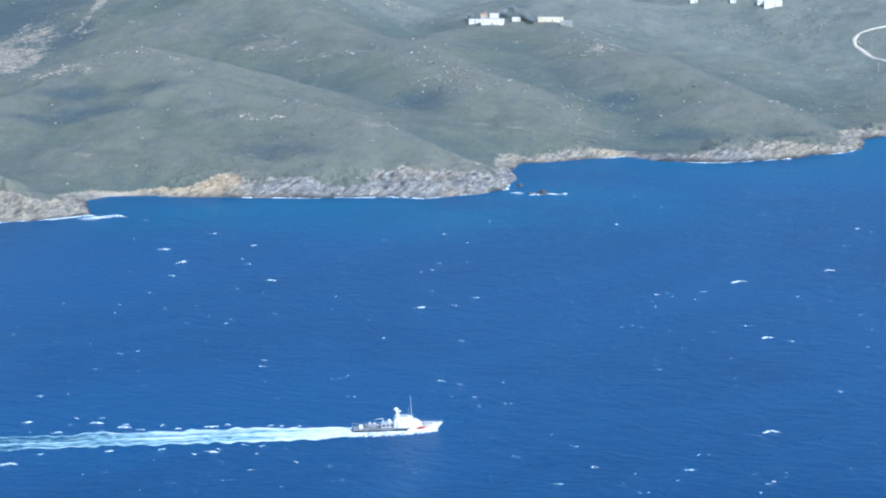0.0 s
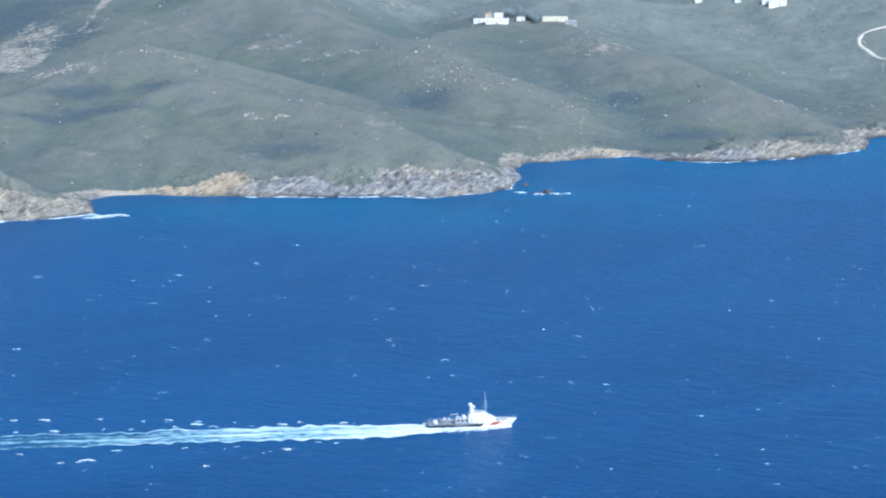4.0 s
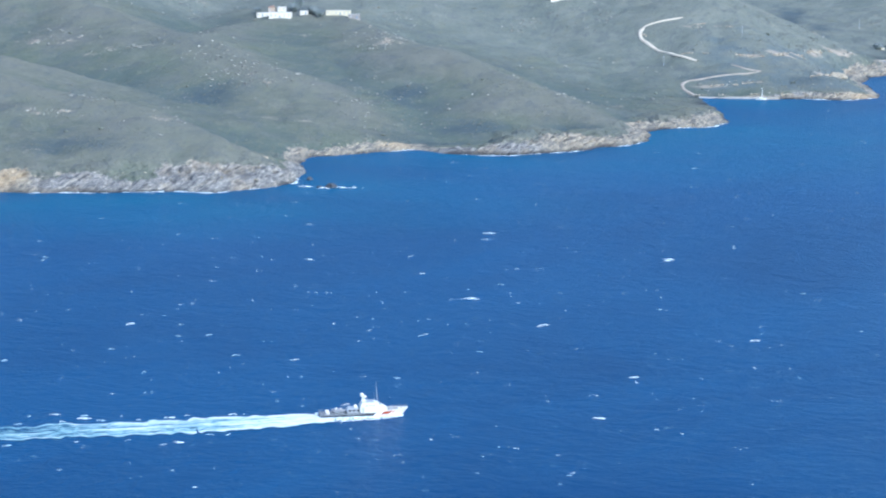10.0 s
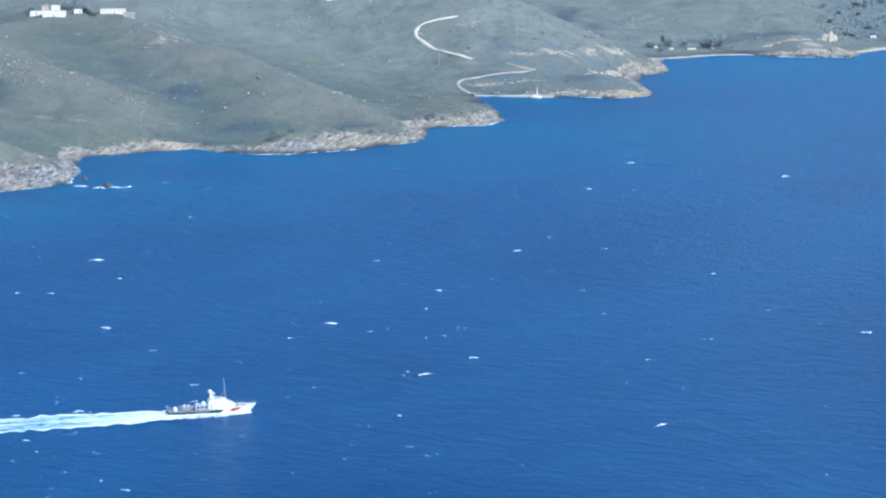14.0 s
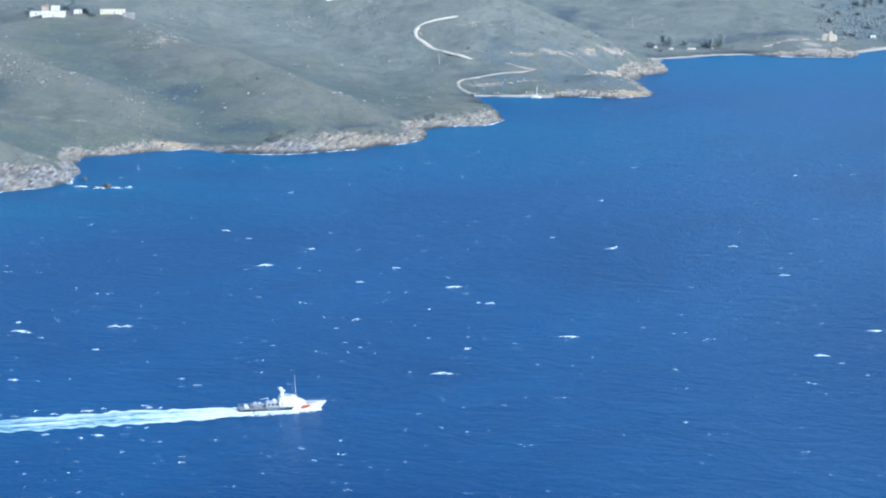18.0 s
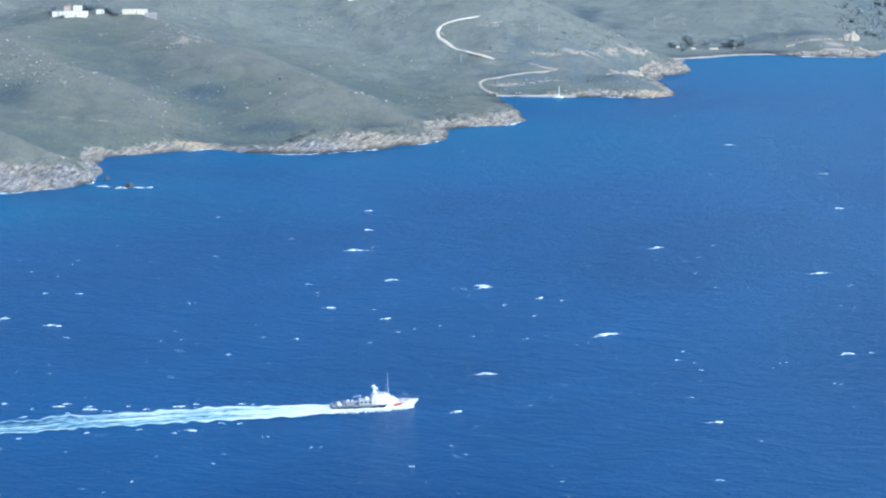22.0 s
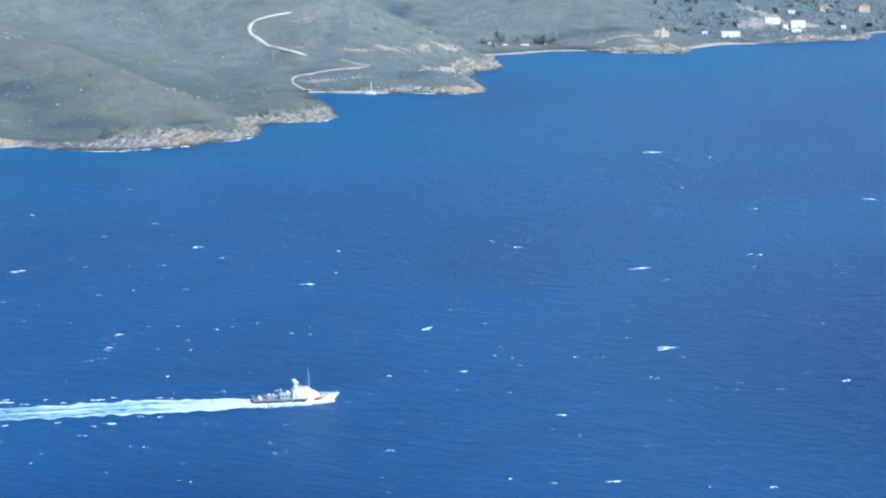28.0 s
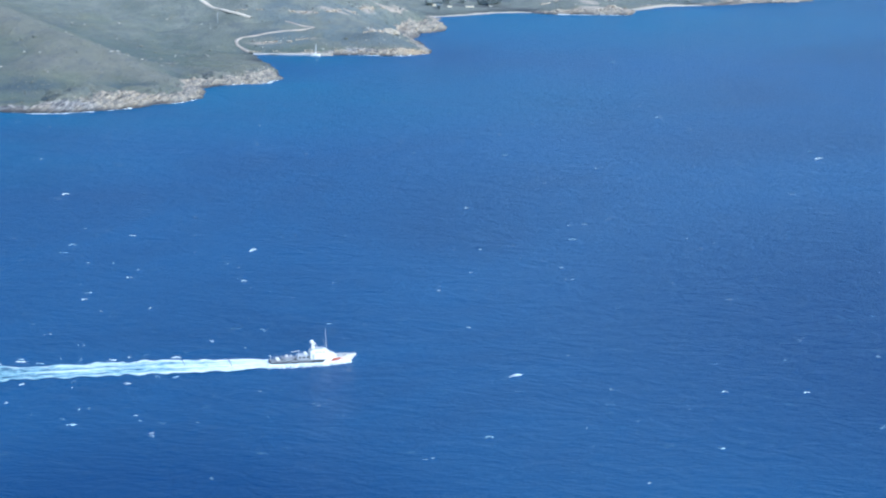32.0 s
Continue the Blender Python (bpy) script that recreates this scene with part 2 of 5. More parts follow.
# bush colour lifted towards blue-grey, far haze included
M_MAQUIS = paint("maquis_leaves", (0.185, 0.218, 0.208), 0.9, vary=0.3, scale=0.1)
M_SLOPESTONE = island_material("pale_slope_stone", [(0.0, (0.20, 0.20, 0.18)), (0.6, (0.33, 0.325, 0.285)), (1.0, (0.56, 0.54, 0.46))], bump=0.3)
M_TANROCK = island_material("ochre_stone", [(0.0, (0.24, 0.20, 0.15)), (0.5, (0.46, 0.395, 0.295)), (1.0, (0.70, 0.61, 0.46))], bump=0.3)
M_DARKROCK = island_material("wet_dark_stone", [(0.0, (0.048, 0.054, 0.064)), (1.0, (0.115, 0.125, 0.14))], 0.6, 0.3)
M_DIRT = dirt_material("pale_dirt", (0.46, 0.40, 0.31), (0.66, 0.585, 0.46))
M_TRACK = dirt_material("brown_dirt", (0.28, 0.235, 0.19), (0.44, 0.385, 0.315))
M_CONCRETE = dirt_material("worn_concrete", (0.40, 0.38, 0.34), (0.60, 0.57, 0.52))
M_PLASTER = paint("white_plaster", (0.86, 0.79, 0.66), 0.85, vary=0.08, scale=0.4)
M_CREAM = paint("cream_plaster", (0.80, 0.71, 0.50), 0.85, vary=0.1, scale=0.4)
M_STONEWALL = paint("grey_stone_wall", (0.38, 0.35, 0.32), 0.9, vary=0.25, scale=1.0)
M_TAN = paint("tan_plaster", (0.58, 0.45, 0.33), 0.85, vary=0.12, scale=0.4)
M_TILE = paint("terracotta_tiles", (0.42, 0.26, 0.19), 0.8, vary=0.2, scale=1.5)
M_SHUTTER = paint("blue_grey_shutter", (0.26, 0.32, 0.38), 0.6)
M_BARK = paint("grey_brown_bark", (0.24, 0.20, 0.165), 0.95, vary=0.25, scale=2)
def leaves(name, colour):
    """Foliage that lets light through."""
    m = paint(name, colour, 0.9, vary=0.25, scale=1.0)
    b = m.node_tree.nodes["Principled BSDF"]
    # full scatter softens the shaded side of the crowns, as haze would
    b.inputs["Subsurface Weight"].default_value = 1.0
    b.inputs["Subsurface Radius"].default_value = (1.0, 1.0, 1.0)
    b.inputs["Subsurface Scale"].default_value = 1.2
    return m


# leaf colours raised and greyed, the haze over distant trees painted in
M_LEAF = leaves("grey_green_leaves", (0.205, 0.235, 0.225))
M_SILVER = leaves("silver_green_leaves", (0.22, 0.25, 0.235))
M_WOOD = paint("weathered_wood", (0.55, 0.52, 0.46), 0.85, vary=0.2, scale=2)


# ---- the lie of the land ----
# shoreline points from west to east: x, y, height of the cliff behind
SHORE_WEST = [(-1500, 1180, 8), (-900, 1330, 8), (-600, 1440, 16), (-481, 1482, 17), (-453, 1496, 14), (-438, 1520, 9), (-457, 1580, 3), (-453, 1593, 2.1),
              (-436, 1600, 2.1), (-404, 1600, 6), (-368, 1599, 9), (-321, 1599, 11), (-283, 1610, 14), (-262, 1604, 15),
              (-235, 1624, 13), (-219, 1646, 10), (-219, 1707, 6), (-230, 1763, 3), (-226, 1776, 4), (-204, 1790, 5)]
SHORE_MID = [(-183, 1804, 6), (-162, 1815, 3), (-142, 1795, 4), (-120, 1788, 5), (-99, 1790, 6), (-78, 1804, 8), (-54, 1819, 9),
             (-32, 1842, 8), (-13, 1876, 5), (-15, 1926, 4), (6, 1947, 6), (30, 1958, 6), (44, 1994, 5), (36, 2074, 3), (22, 2160, 2.0),
             (71, 2153, 2.2), (93, 2153, 4), (119, 2150, 5), (140, 2150, 7), (161, 2168, 4)]
SHORE_EAST = [(156, 2305, 4), (171, 2330, 7), (187, 2361, 8), (189, 2485, 1), (229, 2514, 1), (266, 2533, 1), (295, 2516, 4),
              (329, 2506, 6), (364, 2506, 6), (377, 2555, 2), (410, 2598, 1), (438, 2605, 1), (460, 2611, 3), (484, 2624, 4),
              (520, 2644, 5), (563, 2658, 4), (583, 2739, 1), (642, 2782, 1), (800, 2840, 2), (1300, 2950, 3)]
# spurs that run from the shore up the massif: x, y, z along the crest, and the fall of the face and of the back
SPURS = [
    ([(-219, 1646, 10), (-230, 1659, 15), (-276, 1693, 27), (-329, 1739, 40), (-396, 1776, 49), (-455, 1814, 59), (-499, 1864, 71), (-537, 1822, 57), (-569, 1760, 45), (-640, 1700, 34)], 0.24, 0.50),
    ([(-620, 1480, 44), (-508, 1507, 36), (-490, 1513, 29), (-469, 1519, 23), (-454, 1524, 16), (-444, 1522, 12)], 0.55, 0.34),
    ([(-193, 1825, 8), (-233, 1886, 27), (-278, 1950, 44), (-313, 1985, 50), (-360, 2059, 57), (-439, 2156, 72), (-508, 2243, 92), (-570, 2350, 118)], 0.24, 0.34),
    ([(-352, 2059, 54), (-335, 2150, 56), (-308, 2235, 55), (-290, 2310, 61), (-280, 2420, 74)], 0.22, 0.20),
    ([(-18, 1893, 5), (-42, 1904, 12), (-99, 1978, 30), (-171, 2073, 46), (-214, 2139, 51), (-252, 2216, 57), (-309, 2309, 64)], 0.22, 0.42),
    ([(158, 2425, 10), (152, 2415, 19), (122, 2397, 38), (84, 2398, 58), (40, 2449, 72), (-60, 2560, 95)], 0.26, 0.50),
    ([(151, 2175, 6), (122, 2207, 14), (97, 2258, 22), (54, 2329, 35), (-2, 2400, 50)], 0.20, 0.26),
    ([(328, 2539, 6), (319, 2681, 15), (292, 2835, 32), (248, 2990, 50), (150, 3150, 70)], 0.16, 0.12),
]


# dark thickets with painted haze and shade, and bare outcrops on the slopes: x, y and half sizes
OCHRE = [(-402, 1612, 24, 16), (-440, 1602, 16, 9), (-176, 1818, 12, 9),  (150, 2160, 18, 12), (92, 2266, 14, 8), (122, 2218, 12, 8), (138, 2362, 14, 8), (132, 2172, 22, 8)]
# grey slaty stretches of the cliffs
SLATE = [(-322, 1612, 34, 16), (-280, 1616, 36, 22), (-244, 1645, 22, 30), (-352, 1608, 14, 12), (-128, 1798, 34, 12), (-98, 1802, 16, 10), (-222, 1700, 10, 30), (95, 2168, 22, 10)]
# shore slopes that scrub has grown over
GROWN = [(28, 2100, 30, 62), (24, 2060, 22, 40), (45, 2168, 40, 6)]
# slopes strewn with stones
ROCKY = [(-224, 2317, 18, 27), (-199, 2130, 16, 24), (-81, 2396, 20, 30), (-59, 2363, 16, 24), (-124, 2370, 16, 24), (-19, 2127, 16, 24), (-322, 1993, 20, 30), (-292, 1961, 18, 27), (-223, 2139, 20, 30), (-357, 1758, 14, 21), (-459, 2095, 18, 27), (-208, 2144, 18, 27), (-269, 1959, 18, 27), (-204, 1903, 14, 21)]
YARDS = [(480, 2835, 7, 18), (492, 2800, 9, 25), (520, 2765, 12, 10), (350, 2528, 20, 9), (318, 2588, 20, 4), (462, 2722, 9, 20), (476, 2752, 10, 26), (492, 2790, 8, 24), (336, 2566, 8, 14), (502, 2716, 10, 8),
         (68, 2252, 8, 4), (90, 2265, 12, 5), (103, 2292, 6, 7), (120, 2334, 5, 8), (138, 2360, 9, 4), (150, 2368, 6, 3), (32, 2181, 10, 2.5), (124, 2214, 9, 4)]
SCARS = [(-662, 2090, 26, 85), (-640, 2050, 14, 40), (-625, 2215, 5, 60), (-628, 2413, 5, 34), (-606, 2470, 14, 16)]
# real thickets, plus patches that paint valley shade and blue distance haze
THICKET_SHADE = [(119, 2769, 16, 60), (143, 2695, 12, 40), (250, 2625, 40, 14), (310, 2640, 30, 16), (-314, 1894, 20, 34), (-468, 1778, 18, 10), (-516, 1774, 20, 10), (-524, 1725, 22, 9), (-363, 1671, 26, 12), (-186, 1944, 16, 14),
            (-77, 2047, 20, 16), (-300, 2256, 30, 14), (-120, 1830, 60, 14), (-60, 1890, 20, 8), (-640, 2290, 30, 60), (-560, 2000, 22, 50),
            (-521, 1776, 26, 10), (-492, 1738, 30, 8), (-533, 1726, 20, 8), (-365, 1662, 30, 10), (-690, 2205, 60, 60), (-620, 2130, 16, 40), (-127, 1877, 22, 14), (-181, 1968, 16, 14), (40, 2200, 30, 8), (110, 2195, 30, 10)]
OUTCROPS = [(-302, 1939, 15, 20), (-280, 1918, 10, 12), (-490, 1852, 24, 6), (-545, 1822, 26, 8), (-640, 2330, 40, 40),
            (-371, 1770, 10, 8), (-367, 1762, 7, 6), (-386, 1728, 12, 6), (-214, 2110, 15, 24), (-398, 2031, 20, 8), (-457, 2071, 22, 9),
            (-416, 2400, 24, 30), (-616, 2154, 8, 30), (85, 2261, 16, 5), (130, 2210, 9, 6), (-480, 1850, 14, 5), (355, 2590, 9, 12),
            (68, 2252, 10, 5), (92, 2266, 14, 7), (103, 2292, 10, 7), (119, 2334, 8, 8), (138, 2360, 12, 6), (150, 2368, 8, 5), (36, 2183, 16, 3), (60, 2190, 14, 3), (122, 2218, 9, 5), (18, 2326, 8, 6), (46, 2337, 10, 4)]


def segments(pts):
    p = np.array(pts, float)
    return p[:-1], p[1:]


def along(X, Y, pts):
    """For each piece of a broken line: the distance to it, the value carried there, and the side (1 left, -1 right)."""
    A, B = segments(pts)
    for a, b in zip(A, B):
        dx, dy = b[0] - a[0], b[1] - a[1]
        s = np.clip(((X - a[0]) * dx + (Y - a[1]) * dy) / (dx * dx + dy * dy), 0, 1)
        d = np.hypot(X - a[0] - s * dx, Y - a[1] - s * dy)
        side = (dx * (Y - a[1]) - dy * (X - a[0])) / math.hypot(dx, dy) / (d + 1e-6)
        yield d, a[2] + s * (b[2] - a[2]), side


def nearest(X, Y, pts):
    """Distance to a broken line, and the value carried at its nearest place."""
    best, val = np.full(X.shape, 1e9), np.zeros(X.shape)
    for d, v, _ in along(X, Y, pts):
        val = np.where(d < best, v, val)
        best = np.minimum(d, best)
    return best, val


def ridge(X, Y, crest, front, back):
    """Height of a spur with a rounded crest, a gentle face and a steeper back."""
    top = np.full(X.shape, -1e9)
    for d, v, side in along(X, Y, crest):
        fall = back + (front - back) * (0.5 + 0.5 * np.clip(side * 1.3, -1, 1))
        top = np.maximum(top, v + 0.6 - fall * (np.sqrt(d * d + 64.0) - 8.0))
    return top


def value_noise(X, Y, size, seed, octaves=4, gain=0.5):
    """Smooth random hills, in about -1 to 1."""
    rng = np.random.RandomState(seed)
    total, amp, norm = np.zeros(X.shape), 1.0, 0.0
    for _ in range(octaves):
        g = rng.rand(256, 256) * 2 - 1
        u, v = X / size + 91.3, Y / size + 37.7
        i, j = np.floor(u).astype(int), np.floor(v).astype(int)
        fu, fv = u - i, v - j
        fu, fv = fu * fu * (3 - 2 * fu), fv * fv * (3 - 2 * fv)
        a, b = g[i % 256, j % 256], g[(i + 1) % 256, j % 256]
        c, d = g[i % 256, (j + 1) % 256], g[(i + 1) % 256, (j + 1) % 256]
        total += amp * (a + (b - a) * fu + (c - a) * fv + (a - b - c + d) * fu * fv)
        norm += amp
        amp *= gain
        size *= 0.5
    return total / norm * 1.6


SHORE = SHORE_WEST + SHORE_MID + SHORE_EAST


def inland(X, Y):
    """True on the landward side of the shoreline."""
    ring = [(p[0], p[1]) for p in SHORE] + [(2600, 3000), (2600, 7000), (-3500, 7000), (-3500, 1000)]
    inside = np.zeros(X.shape, bool)
    for (x0, y0), (x1, y1) in zip(ring, ring[1:] + ring[:1]):
        if y0 != y1:
            cross = ((y0 > Y) != (y1 > Y)) & (X < (x1 - x0) * (Y - y0) / (y1 - y0) + x0)
            inside ^= cross
    return inside


def land(X, Y):
    """Height of the land, distance to the shore (negative at sea) and cliff height."""
    wx = X + 4 * value_noise(X, Y, 28, 5, 3)
    wy = Y + 4 * value_noise(X, Y, 28, 6, 3)
    d, cliff = nearest(wx, wy, SHORE)
    cliff = cliff * (1 + 0.55 * np.clip(value_noise(X, Y, 42, 81, 3), -0.9, 0.45))
    d = np.where(inland(wx, wy), d, -d)
    e = np.maximum(d, 0)
    far = 0.075 * e + 0.00006 * np.maximum(e - 500, 0) ** 2
    h = far * np.clip(1.15 - (X - 150) / 500, 0.25, 1)
    for crest, front, back in SPURS:
        flank = ridge(X + 7 * value_noise(X, Y, 60, 15, 2), Y + 7 * value_noise(X, Y, 60, 16, 2), crest, front, back)
        h = 0.5 * (h + flank + np.sqrt((h - flank) ** 2 + 30)) - 0.6
    gully = np.abs(value_noise(X, Y, 95, 17, 3))
    h = h - np.exp(-gully * 7) * 1.5 * np.clip(e / 90, 0, 1)
    h = h + value_noise(X, Y, 120, 11, 5) * np.clip(e / 60, 0, 1) * 1.7 + value_noise(X, Y, 19, 12, 3) * np.clip(e / 40, 0, 1) * 0.9
    rough = value_noise(X, Y, 15, 21, 4, 0.7)
    crag = np.abs(value_noise(X + 0.5 * Y, Y, 11, 23, 3, 0.6))
    bank = (cliff + 0.3) * (1 - np.exp(-e / (3 + cliff * 0.75))) * (1 + np.clip(0.32 * rough + 0.35 * crag - 0.15, -0.5, 0.22) * np.clip(e / 5, 0, 1))
    h = np.maximum(h, bank)
    face = bank + 0.42 * np.maximum(e - 4 - 1.6 * cliff, 0)
    h = 0.5 * (h + face - np.sqrt((h - face) ** 2 + 9.0 * np.clip(e / 30, 0, 1)))
    return np.where(d > 0, np.maximum(h, 0.03 * e), np.maximum(-3.0, 0.35 * d)), d, cliff


def ground_z(x, y):
    return float(land(np.array([float(x)]), np.array([float(y)]))[0][0])


def near_patch(x, y, patches):
    m = np.zeros(x.shape)
    for x0, y0, rx, ry in patches:
        m = np.maximum(m, np.clip(1.5 - np.hypot((x - x0) / rx, (y - y0) / ry), 0, 1))
    return m


def surface(name, co, quads, traits):
    """A smooth ground mesh that carries its traits point by point."""
    me = bpy.data.meshes.new(name)
    me.vertices.add(len(co))
    me.vertices.foreach_set("co", np.ascontiguousarray(co, np.float32).ravel())
    me.loops.add(quads.size)
    me.loops.foreach_set("vertex_index", np.ascontiguousarray(quads, np.int32).ravel())
    me.polygons.add(len(quads))
    me.polygons.foreach_set("loop_start", np.arange(0, quads.size, 4))
    me.update(calc_edges=True)
    me.polygons.foreach_set("use_smooth", np.ones(len(quads), bool))
    for key, v in traits.items():
        me.attributes.new(key, "FLOAT", "POINT").data.foreach_set("value", np.ascontiguousarray(v, np.float32).ravel())
    me.materials.append(M_LAND)
    return me


def ground_traits(X, Y, Z, d, cliff):
    """What grows or lies bare at each place, with masks for painted haze and shade."""
    wob = value_noise(X, Y, 22, 31, 4, 0.6)
    thick, bare = np.zeros(X.shape), np.zeros(X.shape)
    for x0, y0, rx, ry in THICKET_SHADE:
        thick = np.maximum(thick, np.clip(1.4 - np.hypot((X - x0) / rx, (Y - y0) / ry) + 0.6 * wob, 0, 1) * 0.7)
    plain = np.clip((X - 360) / 40, 0, 1) + 0.75 * np.clip((X - 20) / 20, 0, 1) * np.clip((175 - X) / 10, 0, 1) * np.clip((Y - 2165) / 10, 0, 1) * np.clip((2350 - Y) / 40, 0, 1)
    hazed_maquis = plain * np.clip(0.5 + 1.1 * value_noise(X, Y, 13, 33, 3, 0.6), 0.05, 0.9) * np.clip((d - 7) / 8, 0, 1)
    for x0, y0, rx, ry in OUTCROPS:
        bare = np.maximum(bare, np.clip(1.5 - np.hypot((X - x0) / rx, (Y - y0) / ry) + 0.5 * wob, 0, 1))
    ragged = value_noise(X, Y, 9, 47, 3, 0.7)
    rock = np.clip(0.85 - (Z - cliff * 0.85 - 0.4) / (1.0 + 0.24 * cliff) + 0.7 * wob + 0.5 * ragged, 0, 1) * np.clip(1.6 - d / (6 + 2.0 * cliff) + 0.4 * wob, 0, 1)
    rock = rock * (1 - 0.8 * np.clip(near_patch(X, Y, GROWN) * 1.6, 0, 1))
    rock = np.maximum(rock, np.clip(value_noise(X, Y, 34, 44, 5, 0.62) * 1.5 - 0.95, 0, 0.4) * (d > 20))
    rock = np.maximum(rock, near_patch(X, Y, SCARS) * (0.75 + 0.5 * wob))
    rock = np.maximum(rock, np.clip(bare * 0.22 + 0.7 * np.clip(bare * 2, 0, 1) * ragged, 0, 0.7))
    ochre = np.clip(near_patch(X, Y, OCHRE) * 1.2 + 0.45 * wob, 0, 1)
    slate = np.clip(near_patch(X, Y, SLATE) * 1.5 + 0.5 * wob, 0, 1) * (1 - 0.8 * ochre)
    sand = (1 - np.clip(near_patch(X, Y, GROWN[:2]) * 2, 0, 1)) * np.clip(1.5 - cliff / 1.6, 0, 1) * np.clip(2.0 - d / 4, 0, 1) * (d > -6)
    yard = np.clip(near_patch(X, Y, YARDS) * 1.6 + 0.5 * wob * (near_patch(X, Y, YARDS) > 0), 0, 0.9)
    # wet band, reaching higher to darken the cliff foot like shaded recesses
    wet = np.clip(1.2 - (Z - 0.1) / (1.9 + 1.2 * wob), 0, 1) * (sand < 0.3) * np.clip(0.55 + 1.1 * value_noise(X, Y, 26, 91, 3), 0.1, 0.95)
    # grows with distance: where the haze colour is laid on
    far_haze = np.clip((Y - 2150 + 0.25 * (X + 100) + 60 * wob) / 140, 0, 1) * np.clip((d - 12) / 25, 0, 1)
    return {"rock": rock, "ochre": ochre, "slate": slate, "sand": sand, "wet": wet, "thicket_shade": thick, "yard": yard, "hazed_maquis": hazed_maquis, "far_haze": far_haze}


def lattice(nx, ny):
    idx = np.arange(nx * ny).reshape(ny, nx)
    return np.stack([idx[:-1, :-1], idx[:-1, 1:], idx[1:, 1:], idx[1:, :-1]], -1)


def grow(mask):
    """A mask widened by one cell on every side."""
    m = np.pad(mask, 1)
    return np.any([m[1 + a:m.shape[0] - 1 + a, 1 + b:m.shape[1] - 1 + b] for a in (-1, 0, 1) for b in (-1, 0, 1)], axis=0)


FINE = 4


def ground_meshes(xs, ys):
    """The hills on a plain grid, and the cliffs along the sea on one four times as fine."""
    X, Y = np.meshgrid(xs, ys)
    Z, d, cliff = land(X, Y)
    quads = lattice(len(xs), len(ys))
    traits = ground_traits(X, Y, Z, d, cliff)
    # height above the smoothed ground, which drives the painted relief shading
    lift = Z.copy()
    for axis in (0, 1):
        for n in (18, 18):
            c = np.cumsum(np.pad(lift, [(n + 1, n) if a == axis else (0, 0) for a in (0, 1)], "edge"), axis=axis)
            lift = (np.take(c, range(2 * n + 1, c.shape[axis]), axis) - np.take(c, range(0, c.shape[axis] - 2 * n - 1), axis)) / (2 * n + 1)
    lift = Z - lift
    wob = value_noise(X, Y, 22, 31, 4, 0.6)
    traits["crest_tone"], traits["hollow_tone"] = np.clip(lift / 3.5 + 0.25 * wob, 0, 1), np.clip(-lift / 3.5 + 0.25 * wob, 0, 1)
    near = (d > -5) & (d < 8 + 3.0 * cliff) & (X > -520) & (X < 660) & (Y > 1440) & (np.abs(np.arctan2(X, Y) + 0.045) < 0.30)
    band = near[:-1, :-1] | near[1:, :-1] | near[:-1, 1:] | near[1:, 1:]
    inner = ~grow(~band)
    keep = (np.maximum.reduce([Z[:-1, :-1], Z[1:, :-1], Z[:-1, 1:], Z[1:, 1:]]) > -2.5) & ~inner
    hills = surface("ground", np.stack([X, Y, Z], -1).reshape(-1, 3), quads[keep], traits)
    # the cliffs
    j, i = np.nonzero(band)
    step = np.arange(FINE + 1)
    gi = i[:, None, None] * FINE + step[None, None, :] + 0 * step[None, :, None]
    gj = j[:, None, None] * FINE + step[None, :, None] + 0 * step[None, None, :]
    wide = (len(xs) - 1) * FINE + 1
    uniq, back = np.unique((gj * wide + gi).ravel(), return_inverse=True)
    back = back.reshape(gi.shape)
    fx = np.interp(uniq % wide / FINE, np.arange(len(xs)), xs)
    fy = np.interp(uniq // wide / FINE, np.arange(len(ys)), ys)
    fz, fd, fc = land(fx, fy)
    t = ground_traits(fx, fy, fz, fd, fc)
    ci, cj = np.clip(np.round(uniq % wide / FINE).astype(int), 0, len(xs) - 1), np.clip(np.round(uniq // wide / FINE).astype(int), 0, len(ys) - 1)
    t["crest_tone"], t["hollow_tone"] = traits["crest_tone"][cj, ci], traits["hollow_tone"][cj, ci]
    # beds of rock that dip to the west stand proud of one another
    hard = np.clip(t["rock"] * 1.4 - 0.1, 0, 1) * np.clip((fc - 1.5) / 4, 0.15, 1) * np.clip(fz / 1.5, 0, 1)
    bed, run = fz * 0.84 - fx * 0.54 + 0.12 * fy, fx * 0.84 + fz * 0.54
    ledge = 0.75 - 2.0 * np.abs(value_noise(run * 0.16, bed, 2.6, 101, 3, 0.55))
    block = value_noise(run * 0.6, bed + 0.3 * fy, 4.2, 102, 3, 0.6)
    gash = np.exp(-7 * np.abs(value_noise(fx + 0.35 * fz, fy * 0.4, 13, 103, 2)))
    out = hard * (1.2 * ledge + 0.7 * block - 1.5 * gash)
    low = np.zeros(len(uniq))
    for a, b in ((0, 0), (0, -1), (-1, 0), (-1, -1)):
        cell = np.clip(uniq // wide // FINE + a * (uniq // wide % FINE == 0), 0, band.shape[0] - 1), np.clip(uniq % wide // FINE + b * (uniq % wide % FINE == 0), 0, band.shape[1] - 1)
        low = np.maximum(low, ~band[cell])
    co = np.stack([fx + 0.30 * out, fy - 0.85 * out, fz + 0.55 * out - 0.3 * low], -1)
    cell = np.stack([back[:, :-1, :-1], back[:, :-1, 1:], back[:, 1:, 1:], back[:, 1:, :-1]], -1).reshape(-1, 4)
    return hills, surface("cliffs", co, cell[fz[cell].max(1) > -2.0], t)


